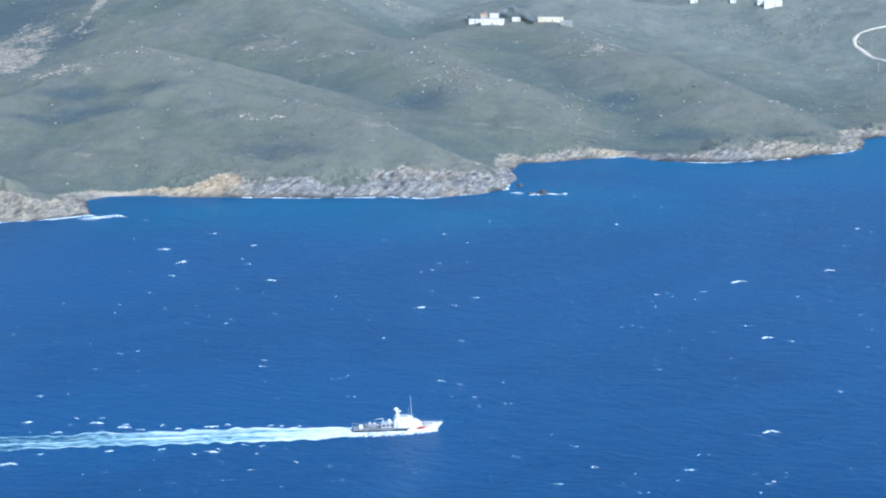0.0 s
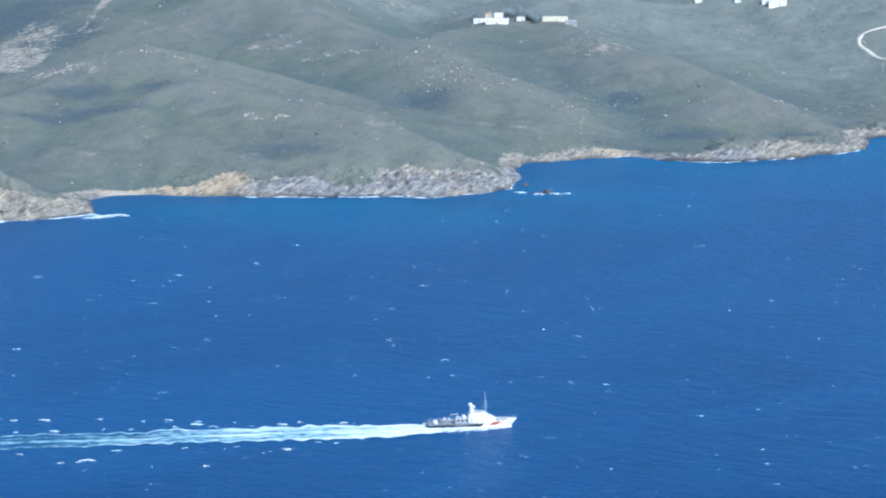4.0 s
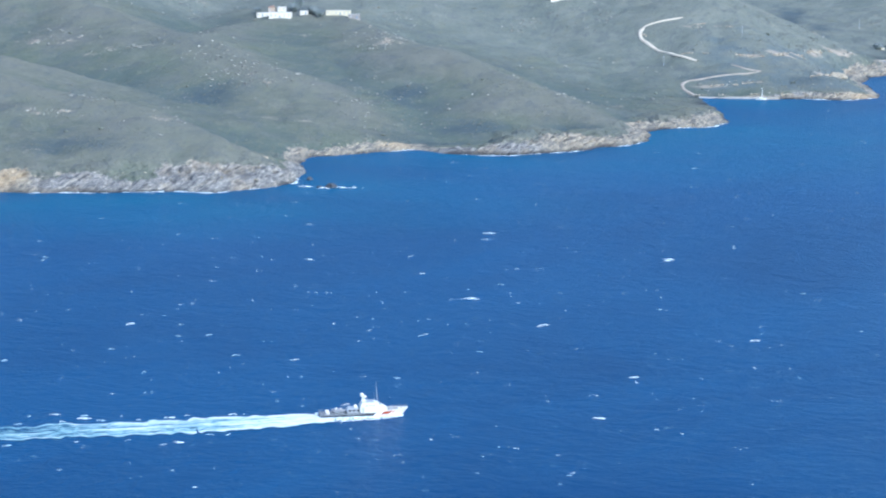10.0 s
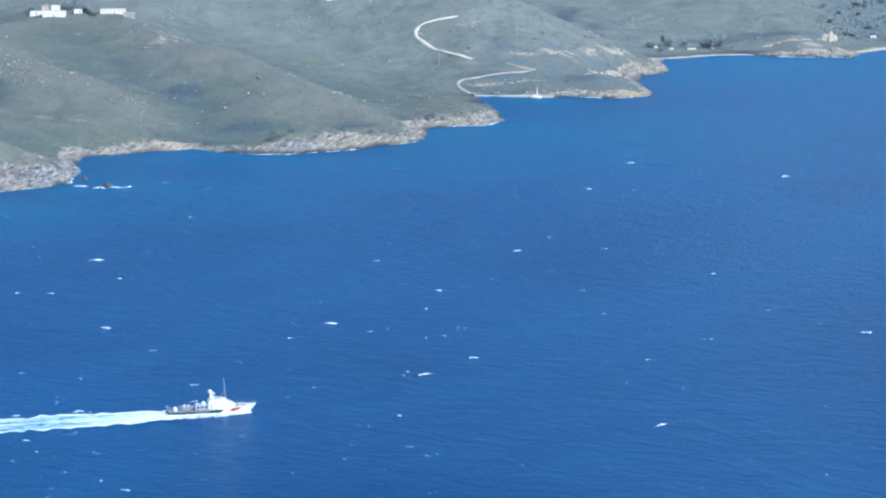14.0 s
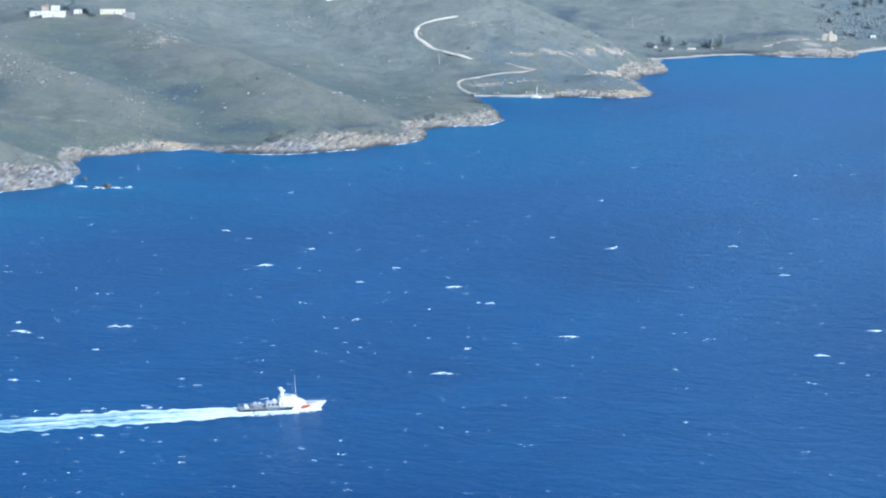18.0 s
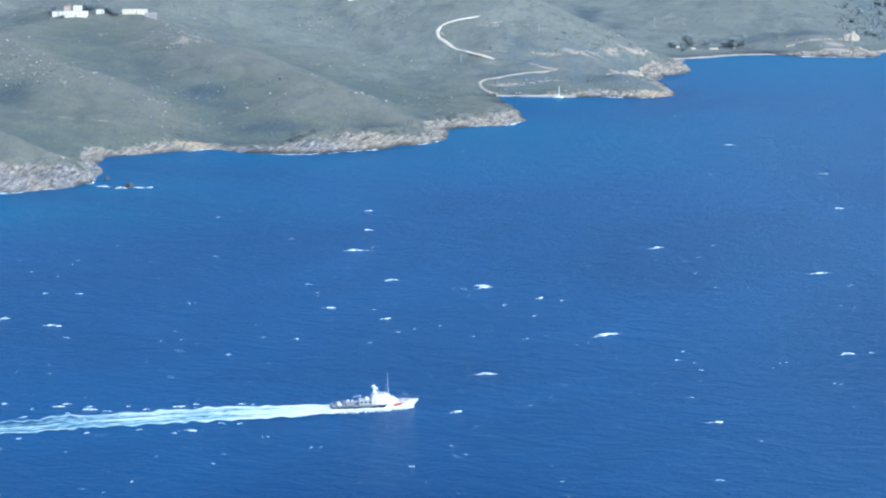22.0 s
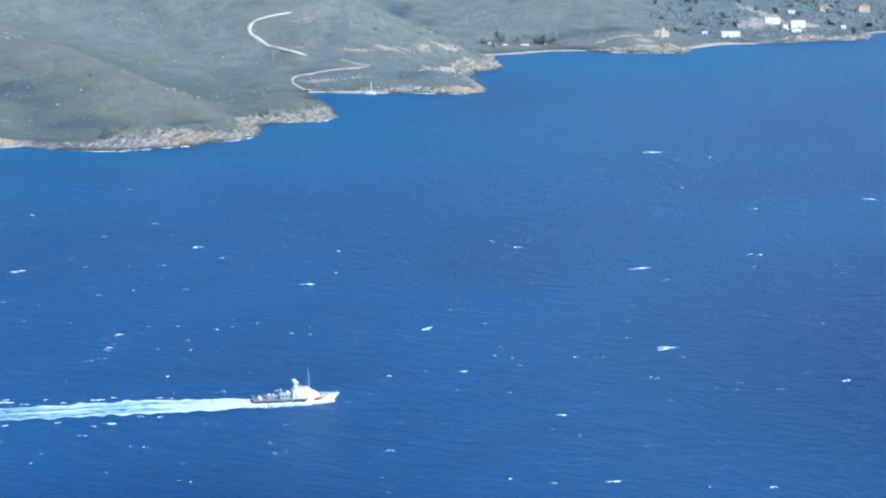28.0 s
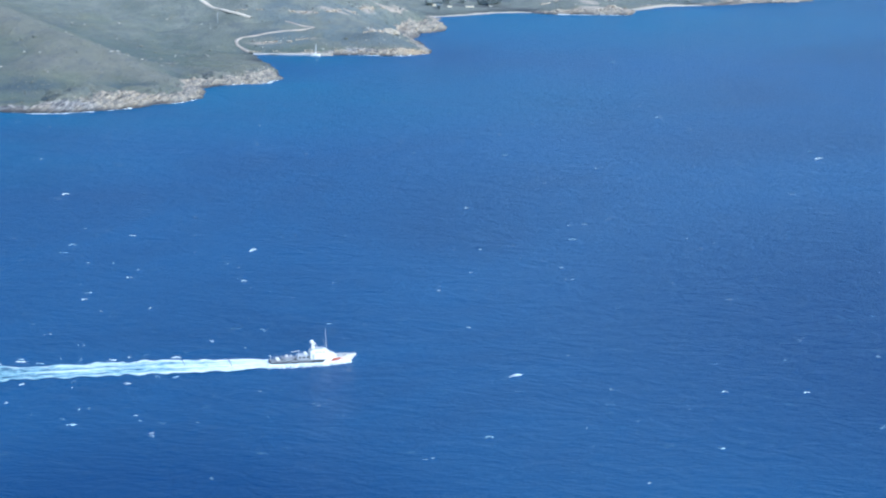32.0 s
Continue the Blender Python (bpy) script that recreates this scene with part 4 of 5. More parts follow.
# breaking crests by the second at which they stand highest: x, y, length
BREAKERS = {
    0: [(-344, 1356, 11.2), (-351, 1454, 6.0), (-320, 1415, 5.2), (-288, 1306, 6.7), (-364, 1398, 8.7), (-205, 1240, 8.6), (-65, 1326, 13.3), (-46, 1182, 8.3), (-122, 1580, 3.2), (-12, 1507, 4.2), (-24, 1365, 6.8), (-26, 1581, 3.8), (-101, 1286, 3.1), (-197, 930, 1.5), (-55, 1094, 2.2), (-37, 997, 9.0), (-104, 909, 4.0), (-210, 916, 2.6), (-228, 1464, 4.4), (-37, 1289, 3.6)],
    2: [(-338, 1356, 16.8), (-283, 1301, 6.9), (-91, 1210, 8.7), (-103, 1249, 8.5), (-99, 1287, 4.6), (-153, 1264, 4.6), (-65, 1330, 11.7), (-13, 1369, 16.4), (-176, 1287, 3.1), (-341, 1158, 3.4), (-276, 1096, 2.7), (-330, 1414, 2.9), (-31, 1057, 4.2), (-180, 1041, 3.0), (-14, 983, 2.4), (-105, 911, 5.5), (-241, 925, 2.7), (-45, 1183, 8.1), (-34, 1285, 6.7), (-362, 1399, 11.6), (-231, 1030, 3.4)],
    6: [(-206, 1339, 5.4), (-181, 1352, 6.0), (-198, 1249, 4.0), (-100, 1251, 8.0), (-87, 1210, 6.8), (-77, 1572, 4.4), (-97, 1455, 3.5), (-393, 1317, 5.5), (-322, 1094, 5.9), (-243, 1182, 3.9), (-169, 1106, 3.1), (-29, 1008, 6.5), (-31, 1118, 4.0), (-55, 1189, 6.7), (-137, 1347, 3.8), (-146, 925, 3.7), (-47, 944, 3.0), (-74, 901, 3.3)],
    8: [(-351, 1409, 9.9), (-140, 1268, 4.6), (-50, 1526, 4.3), (-1, 1374, 4.4), (-266, 1101, 4.1), (-318, 1095, 9.1), (-95, 1255, 7.6), (-53, 1188, 14.3), (-88, 1211, 7.3), (-103, 1166, 3.7), (-63, 1061, 3.4), (-18, 1082, 6.5), (-26, 1007, 9.7), (-390, 1313, 7.7), (-269, 1312, 3.8), (-248, 1194, 3.4), (-233, 1185, 3.4), (-241, 1131, 9.3), (-184, 1358, 13.7), (-218, 1481, 3.6), (-170, 1099, 9.8), (-83, 1383, 4.4), (-205, 929, 3.8), (-40, 1281, 7.7)],
    9: [(-350, 1406, 8.7), (-307, 1363, 5.0), (0, 1370, 6.6), (34, 1418, 3.4), (-89, 1255, 12.6), (-52, 1191, 8.6), (-12, 1082, 6.5), (-101, 1168, 2.3), (-3, 1233, 3.5), (-266, 1100, 5.0), (-165, 915, 2.2), (-153, 891, 2.5), (-92, 1455, 8.2), (-116, 1324, 3.2), (-231, 1183, 3.4), (37, 1161, 6.5), (-150, 1108, 2.2)],
    10: [(-175, 1364, 5.5), (-227, 1127, 3.2), (-192, 1160, 4.2), (-230, 1185, 5.3), (-102, 1163, 4.2), (-24, 1006, 6.0), (34, 1411, 3.4), (-148, 1108, 3.6), (-88, 1258, 3.5), (1, 1373, 8.2), (-208, 1183, 4.3)],
    13: [(-143, 1181, 5.7), (-7, 1083, 9.5), (78, 992, 9.6), (81, 1402, 4.5), (84, 1628, 5.2), (117, 1750, 6.3), (179, 1175, 7.1), (194, 1755, 3.5), (-16, 1008, 2.8), (-170, 1363, 11.0), (128, 1326, 4.3), (-152, 1308, 3.2), (37, 1394, 8.4), (-2, 1278, 5.1), (12, 1117, 4.9), (206, 1686, 10.2), (-49, 1193, 8.6), (-103, 893, 3.6), (-49, 1056, 2.1)],
    17: [(89, 1579, 3.8), (-100, 1434, 4.0), (-39, 1300, 5.2), (-59, 1454, 2.9), (-87, 1347, 13.5), (-180, 1174, 8.6), (-140, 1184, 8.6), (-142, 1133, 3.2), (-9, 1010, 3.2), (-36, 945, 2.7), (182, 1178, 9.5), (211, 1690, 7.5), (84, 1403, 9.6), (10, 1136, 6.8), (146, 1411, 6.8), (21, 1243, 7.5), (-139, 915, 3.0), (-166, 1071, 5.6)],
    19: [(6, 1287, 11.3), (-37, 1202, 6.7), (16, 1245, 4.0), (1, 1084, 11.9), (154, 1122, 8.2), (54, 1163, 10.3), (204, 1549, 4.4), (162, 1321, 6.4), (-66, 1400, 6.2), (-113, 1461, 5.3), (-134, 1185, 5.3), (-22, 1341, 3.8), (88, 996, 4.0), (-43, 935, 2.2), (87, 1407, 5.6), (-182, 1194, 3.9), (-175, 1170, 5.7), (40, 1562, 4.4)],
    21: [(155, 1127, 8.2), (57, 1166, 15.0), (8, 1284, 12.3), (-54, 1394, 16.7), (-34, 1305, 10.5), (-61, 1231, 8.9), (-36, 1203, 4.8), (-178, 1187, 6.7), (-84, 1160, 3.7), (-96, 1122, 3.6), (216, 1697, 6.8), (167, 1327, 16.1), (90, 998, 10.0), (-4, 1014, 8.9), (207, 1548, 8.1), (-53, 1536, 6.8), (17, 1239, 3.5), (-18, 927, 1.9)],
    23: [(155, 1127, 9.1), (166, 1129, 3.2), (9, 1289, 11.3), (34, 1257, 6.0), (62, 1169, 14.1), (8, 1083, 13.0), (96, 1404, 12.4), (-70, 1157, 3.7), (-173, 1185, 5.3), (-199, 1201, 7.3), (44, 1250, 3.5), (-50, 1463, 6.4), (-34, 1204, 7.2), (31, 1211, 3.4), (175, 1845, 10.4), (-147, 1025, 4.1), (-170, 1025, 2.5), (207, 1549, 6.3)],
    27: [(102, 1000, 4.0), (108, 1414, 2.8), (119, 1392, 6.1), (234, 1615, 4.6), (159, 1128, 11.4), (13, 1285, 9.3), (-55, 1180, 3.3), (-69, 1132, 4.5), (-125, 1322, 6.4), (-142, 1337, 3.8), (-40, 1395, 9.5), (172, 1326, 16.1), (233, 1368, 5.6), (108, 1750, 4.2), (-65, 1476, 4.1), (76, 902, 2.9), (63, 1173, 11.8), (-137, 1282, 3.6), (-43, 1075, 2.6), (241, 1781, 21.6)],
    28: [(103, 1000, 4.8), (272, 1754, 7.1), (334, 1563, 12.8), (261, 1526, 6.2), (237, 1365, 8.3), (110, 898, 7.2), (161, 888, 3.3), (145, 1148, 3.2), (-121, 1325, 5.3), (109, 1409, 3.4), (30, 1381, 3.9), (157, 1124, 10.0), (72, 1081, 5.2), (43, 1073, 2.6), (219, 1059, 6.5), (-66, 1161, 7.0)],
    30: [(105, 1001, 8.1), (339, 1567, 16.7), (342, 1456, 4.8), (238, 1364, 9.4), (173, 1342, 21.7), (126, 1403, 14.1), (-25, 1213, 12.1), (253, 1191, 5.8), (162, 1128, 16.0), (130, 1100, 6.6), (19, 1141, 3.2), (79, 1243, 2.5), (-54, 1182, 11.8), (162, 887, 2.9), (206, 966, 2.8), (70, 946, 2.3), (252, 1982, 7.2), (260, 1525, 18.6), (102, 1337, 3.8), (77, 1427, 7.4), (188, 1138, 6.9), (81, 907, 5.5)],
    32: [(-42, 1317, 3.7), (14, 1275, 9.2), (-80, 1448, 7.0), (122, 1395, 5.0), (206, 1535, 3.7), (106, 1001, 10.1), (138, 977, 2.8), (162, 888, 3.3), (132, 844, 2.1), (9, 1197, 2.9), (164, 1300, 4.7), (-56, 1171, 3.8), (339, 1573, 10.9), (276, 1765, 5.7), (161, 1590, 4.5), (-4, 857, 2.1), (207, 969, 3.2), (91, 1171, 2.8)],
}
CAPS = []


def whitecap(mesh, x, y, turn, first, period):
    ob = new("whitecap", mesh)
    ob.matrix_basis = pose(x, y, 0, 0, 0, turn)
    tagged(ob, "small white breaking crest on the blue sea", "whitecap", "whitecaps on the open sea")
    CAPS.append((ob, x, y, turn, first, period))


for second, places in BREAKERS.items():
    for x, y, size in places:
        whitecap(mesh_of("whitecap", *breaker(rng, size), M_FOAM if size > 5 or rng.rand() < 0.6 else M_DIMFOAM, True), x - 0.35 * (second - 16), y + 0.12 * (second - 16), rng.uniform(0, 48), second - 1.5, 40.0)
raft_meshes = []
for i in range(12):
    size = (1.4, 1.8, 2.4, 3.0, 4.4)[min(4, int(5 * rng.rand() ** 1.5))]
    raft_meshes.append(mesh_of("whitecap", *breaker(rng, size * rng.uniform(0.9, 1.5)), M_FOAM if i % 3 == 0 else M_DIMFOAM, True))
for i, (x, y) in enumerate(open_water(110, rng)):
    period = rng.uniform(5, 9)
    whitecap(raft_meshes[i % 12], x, y, rng.uniform(0, 50), -rng.uniform(0, period), period)

# specks of foam, too many to count, in fields that rise and sink in turn
FLECKS = []
for i in range(26):
    bits, film = [], []
    for x, y in open_water(84, rng, 18):
        if rng.rand() < (y - 1650) / 900:
            continue
        r = rng.uniform(0.14, 0.46) * (0.9 + 0.4 * (y - 900) / 1500)
        for _ in range(rng.choice([1, 1, 1, 2, 3])):
            bits.append(scrap(rng, x + rng.uniform(-2, 2), y + rng.uniform(-1.5, 1.5), r * rng.uniform(1.6, 5.0), r * rng.uniform(0.7, 1.3), rng.uniform(0.06, 0.16), 7, rng.uniform(0.0, 0.7)))
    for x, y in open_water(22, rng, 18):
        film.append(scrap(rng, x, y, rng.uniform(2, 6), rng.uniform(0.8, 2.4), 0.05, 9, rng.uniform(-0.1, 0.35)))
    ob = new("foam_flecks", mesh_of("foam_flecks", *joined(bits), M_FOAM if i % 2 == 0 else M_DIMFOAM, True))
    tagged(ob, "scattered white flecks of foam on the open sea", "sea foam", kind="stuff")
    FLECKS.append((ob, rng.uniform(0, 8), rng.uniform(5, 9)))
    ob = new("foam_film", mesh_of("foam_film", *joined(film), M_FILM, True))
    tagged(ob, "thin pale streaks of old foam on the sea", "sea foam", kind="stuff")
    FLECKS.append((ob, rng.uniform(0, 8), rng.uniform(6, 10)))


# ---- the wake, in pieces that follow the boat's track ----
PIECE, PIECES = 16.0, 15


def wake_piece(index):
    nu, nv = 12, 16
    co, dens, uv = [], [], []
    for i in range(nu + 1):
        back = index * PIECE + (PIECE + 0.8) * i / nu - 2.0
        age = max(0.0, back) / 240
        half = (7.2 + 6.4 * (1 - math.exp(-max(0, back) / 24)) - 2.5 * max(0, age - 0.2))
        for j in range(nv + 1):
            w = 2 * j / nv - 1
            edge = 1 - abs(w) ** 3
            wob = noise.noise((back * 0.13, w * 2.2, 3.1))
            rise = (0.6 * math.exp(-age * 5) + 0.10) * (0.55 + 0.55 * wob) * edge
            if abs(w) > 0.72:
                rise += 0.35 * math.exp(-age * 6) * (1 - abs(abs(w) - 0.86) / 0.14)
            co.append((-back, w * half * (1 + 0.16 * noise.noise((back * 0.05, 5.0 * (1 if w > 0 else -1), 0.4)) + 0.30 * noise.noise((back * 0.24, 9.0 * (1 if w > 0 else -1), 0.4))) + 1.6 * noise.noise((back * 0.03, 2.0, 7.0)), 0.04 + 0.006 * (PIECES - index) + max(0, rise)))
            ridge_line = math.exp(-((abs(w) - 0.8) / 0.16) ** 2) + 0.6 * math.exp(-(w / 0.25) ** 2)
            dens.append((0.98 - 1.0 * age ** 0.62 + 0.36 * ridge_line * (1 - 0.6 * age)) * (1 if abs(w) < 0.8 else max(0.0, 1 - ((abs(w) - 0.8) / 0.2) ** 2)))
            uv.append((back, w * half))
    idx = np.arange((nu + 1) * (nv + 1)).reshape(nu + 1, nv + 1)
    quads = np.stack([idx[:-1, :-1], idx[:-1, 1:], idx[1:, 1:], idx[1:, :-1]], -1).reshape(-1, 4)
    co = np.array(co)
    co[:, 0] += index * PIECE
    me = mesh_of("wake", co, quads, M_WAKE, True)
    me.attributes.new("dens", "FLOAT", "POINT").data.foreach_set("value", np.array(dens, np.float32))
    layer = me.uv_layers.new(name="UVMap")
    layer.data.foreach_set("uv", np.array(uv, np.float32)[quads.ravel()].ravel())
    ob = new("wake", me)
    return tagged(ob, "white churned foam trail thinning to pale aqua behind the boat", "boat wake", "wake behind the patrol boat")


WAKES = [wake_piece(i) for i in range(PIECES)]

# foam thrown up along the hull
BOW_WAVES = []
for s in (-1, 1):
    rows = []
    for i in range(61):
        u = 0.965 - 0.995 * i / 60
        x, y, _ = hull_point(max(0.0, u), 0.34, s)
        x = -HALF + LENGTH * u - 0.4
        grow = min(1.0, 0.25 + i / 7)
        high = grow * (0.98 + 0.22 * noise.noise((i * 0.25, s, 0.5)) + 0.55 * math.exp(-((i - 9) / 8) ** 2))
        wide = grow * (2.0 + 0.06 * i + 0.5 * noise.noise((i * 0.16, 4.0 + s, 1.5)))
        rows.append([(x, y - s * 0.25, high * 0.8), (x, y + s * 0.25 * wide, high), (x - 0.2, y + s * 0.62 * wide, high * 0.7), (x - 0.3, y + s * wide, -0.1)])
    bm = bmesh.new()
    sheet(bm, rows)
    bmesh.ops.recalc_face_normals(bm, faces=bm.faces)
    me = bpy.data.meshes.new("bow_wave")
    bm.to_mesh(me)
    bm.free()
    me.polygons.foreach_set("use_smooth", np.ones(len(me.polygons), bool))
    me.attributes.new("dens", "FLOAT", "POINT").data.foreach_set("value", np.tile(np.array([1.0, 1.0, 0.8, 0.1], np.float32), 61))
    me.materials.append(M_SURF)
    BOW_WAVES.append(tagged(new("bow_wave", me), "white foam thrown up along the moving hull", "bow wave"))

# crests that the hull's waves throw up on both sides: metres behind, metres aside, length
SIDE_WAVES = []
for back, aside, size in ((34, -17, 3.0), (52, -24, 4.0), (58, -27, 2.2), (84, 26, 3.0), (95, 30, 5.0), (104, 29, 2.5), (122, -33, 6.0), (131, -35, 3.5), (120, 36, 3.4),
                          (140, 37, 5.0), (152, 38, 3.0), (158, 41, 5.0), (172, -42, 4.0), (186, -44, 5.0), (70, 22, 2.0), (176, 43, 4.5), (26, 15, 2.0), (46, 19, 2.4),
                          (64, 15, 2.6), (78, 16, 3.4), (92, 17, 2.2), (108, 16, 3.8), (118, 18, 2.6), (136, 17, 4.4), (150, 18, 2.4), (166, 19, 3.6), (88, -17, 3.0), (112, -18, 4.0), (146, -19, 3.0),
                          (30, 15.5, 4.4), (52, 17.4, 4.8), (84, 20.8, 5.0), (40, -15.2, 2.8), (70, -17.8, 3.4)):
    ob = new("wave_crest", mesh_of("wave_crest", *breaker(rng, size * rng.uniform(1.0, 1.7)), M_FOAM if rng.rand() < 0.6 else M_DIMFOAM, True))
    tagged(ob, "white crest breaking beside the boat's wake", "wave crest", "crests beside the wake")
    SIDE_WAVES.append((ob, back, aside))


# ---- surf along the shore ----
SURF = []


def surf_strip(pts, width, seed):
    """A ragged line of foam that follows the water's edge."""
    p = np.array(pts, float)
    s_ = np.r_[0, np.cumsum(np.hypot(*np.diff(p, axis=0).T))]
    q = np.arange(0, s_[-1], 1.2)
    x, y = np.interp(q, s_, p[:, 0]), np.interp(q, s_, p[:, 1])
    dx, dy = np.gradient(x), np.gradient(y)
    ln = np.hypot(dx, dy)
    nx, ny = dy / ln, -dx / ln
    off = np.arange(-12, 12, 0.5)
    d = land(x[:, None] + nx[:, None] * off, y[:, None] + ny[:, None] * off)[1]
    last = np.where((d > 0).any(1), d.shape[1] - 1 - np.argmax((d > 0)[:, ::-1], 1), 24)
    edge = off[last]
    edge = np.convolve(np.pad(edge, 1, "edge"), np.ones(3) / 3, "valid")
    wob = value_noise(q, q * 0 + seed * 17.0, 7, 400 + seed, 3, 0.7)
    wide = 0.75 * width * np.clip(0.75 + 1.4 * wob, 0.05, 2.4)
    rows = [np.stack([x + nx * (edge + a * wide + b), y + ny * (edge + a * wide + b), np.full(len(q), z), np.clip(dens * (0.45 + 1.5 * wob), 0, 1)], -1)
            for a, b, z, dens in ((0, -1.0, 0.3, 0.8), (0.25, 0, 0.22, 1.0), (0.6, 0, 0.12, 0.8), (1.0, 0, -0.06, 0.0))]
    v = np.stack(rows, 1).reshape(-1, 4)
    mid = v[:, :2].mean(0)
    v[:, :2] -= mid
    return v, lattice(4, len(q)).reshape(-1, 4)[:, ::-1], mid


STRETCHES = [([(-520, 1468), (-481, 1482), (-453, 1496), (-438, 1514)], 3.2), ([(-369, 1599), (-361, 1599)], 2.0), ([(-352, 1599), (-321, 1599)], 1.6), ([(-314, 1601), (-290, 1608)], 1.8),
             ([(-284, 1610), (-262, 1604), (-248, 1614)], 2.4), ([(-243, 1618), (-228, 1634)], 1.6), ([(-220, 1644), (-219, 1668)], 1.5), ([(-178, 1806), (-163, 1814)], 1.0),
             ([(-132, 1791), (-99, 1790), (-80, 1802)], 1.4), ([(-76, 1805), (-54, 1819)], 1.1), ([(-40, 1833), (-18, 1868)], 0.9), ([(8, 1948), (30, 1958), (42, 1986)], 0.9),
             ([(96, 2153), (119, 2150), (140, 2150), (158, 2166)], 0.9), ([(300, 2514), (329, 2506), (364, 2506)], 1.2)]
for i, (pts, width) in enumerate(STRETCHES):
    v, f, (x, y) = surf_strip(pts, width, i)
    ob = new("surf", mesh_of("surf", v, f, M_SURF, True))
    ob.matrix_basis = pose(x, y, 0)
    tagged(ob, "white surf washing along the foot of the rocks", "surf", "surf along the shore")
    SURF.append((ob, x, y, rng.uniform(3, 5.5), rng.uniform(0, 3)))
# foam thrown out past the west cape and round the rocks off the point: x, y, length, width, turn
for x, y, run, width, turn in ((-430, 1509, 30, 16, 16), (-436, 1512, 12, 9, 25), (-420, 1513, 14, 6, 5), (-211, 1633, 12, 3.6, -20), (-191, 1629, 12, 4.0, 10), (-199, 1626, 10, 4.0, 0), (-183, 1630, 6, 2.4, 4)):
    v, f = foam_raft(rng, run, width, 0.45, 14)
    v[:, 3] *= rng.uniform(0.45, 1.0, len(v))
    ob = new("surf", mesh_of("surf", v, f, M_SURF, True))
    ob.matrix_basis = pose(x, y, 0, 0, 0, turn)
    tagged(ob, "white surf bursting over the rocks of the point", "surf", "surf along the shore")
    SURF.append((ob, x, y, rng.uniform(3, 5.5), rng.uniform(0, 3)))


# ---- stones and scrub ----
t_ = (1 + 5 ** 0.5) / 2
ICO_V = np.array([(-1, t_, 0), (1, t_, 0), (-1, -t_, 0), (1, -t_, 0), (0, -1, t_), (0, 1, t_), (0, -1, -t_), (0, 1, -t_), (t_, 0, -1), (t_, 0, 1), (-t_, 0, -1), (-t_, 0, 1)]) / 1.902
ICO_F = np.array([(0, 11, 5), (0, 5, 1), (0, 1, 7), (0, 7, 10), (0, 10, 11), (1, 5, 9), (5, 11, 4), (11, 10, 2), (10, 7, 6), (7, 1, 8),
                  (3, 9, 4), (3, 4, 2), (3, 2, 6), (3, 6, 8), (3, 8, 9), (4, 9, 5), (2, 4, 11), (6, 2, 10), (8, 6, 7), (9, 8, 1)])


def scatter(name, label, category, x, y, z, size, flat, jag, material, rng, smooth=False):
    """Many lumps on the ground as one mesh."""
    n = len(x)
    v = ICO_V[None] * (1 + jag * (rng.rand(n, 12, 1) - 0.5)) + jag * 0.3 * (rng.rand(n, 12, 3) - 0.5)
    a = rng.uniform(0, 6.28, n)
    sx, sy = size * rng.uniform(0.75, 1.35, n), size * rng.uniform(0.75, 1.35, n)
    px, py = v[..., 0] * sx[:, None], v[..., 1] * sy[:, None]
    c, s = np.cos(a)[:, None], np.sin(a)[:, None]
    sz = size * flat * rng.uniform(0.7, 1.3, n)
    co = np.stack([x[:, None] + px * c - py * s, y[:, None] + px * s + py * c, z[:, None] + (v[..., 2] + 0.45) * sz[:, None]], -1)
    f = ICO_F[None] + 12 * np.arange(n)[:, None, None]
    return tagged(new(name, mesh_of(name, co.reshape(-1, 3), f.reshape(-1, 3), material, smooth)), label, category, kind="stuff")


def seen_land(count, rng, y0=1470, y1=2750):
    y = y0 + (y1 - y0) * rng.rand(count) ** 1.2
    x = y * np.tan(rng.uniform(-0.33, 0.24, count))
    z, d, cliff = land(x, y)
    ok = d > 2
    return x[ok], y[ok], z[ok], d[ok], cliff[ok]


x, y, z, d, cliff = seen_land(150000, rng)
clump = value_noise(x, y, 45, 61, 4, 0.6)
lowland = ((x > 340) | ((x > 20) & (x < 175) & (y > 2165) & (y < 2420))) * 0.12
like = np.clip(0.30 + lowland + 0.45 * clump + 0.9 * near_patch(x, y, THICKET_SHADE), 0.02, 1) * (d > 10 + cliff * 1.4) * (0.25 + 0.75 * (z > 3))
keep = rng.rand(len(x)) < like
size = rng.uniform(0.25, 0.7, len(x)) * (1 + 1.6 * (rng.rand(len(x)) > 0.994))
size = size * (1 + 0.8 * lowland)
scatter("scrub", "low grey-green scrub bushes dotted over the hills", "scrub", x[keep], y[keep], z[keep] - 0.1, size[keep], 0.5, 0.5, M_BUSH, rng, True)

x, y, z, d, cliff = seen_land(150000, rng)
spot = value_noise(x, y, 60, 71, 4, 0.65)
like = np.clip(0.07 * np.clip(spot * 2 - 0.2, 0, 1) + 0.75 * near_patch(x, y, OUTCROPS) + 0.5 * near_patch(x, y, SCARS) + 0.30 * near_patch(x, y, ROCKY), 0, 1) * (d > 8)
keep = rng.rand(len(x)) < like + 0.0025
size = rng.uniform(0.25, 1.1, len(x)) ** 1.6
scatter("boulders", "pale grey boulders lying on the slopes", "boulders", x[keep], y[keep], z[keep] - 0.1, size[keep], 0.6, 0.8, M_SLOPESTONE, rng)

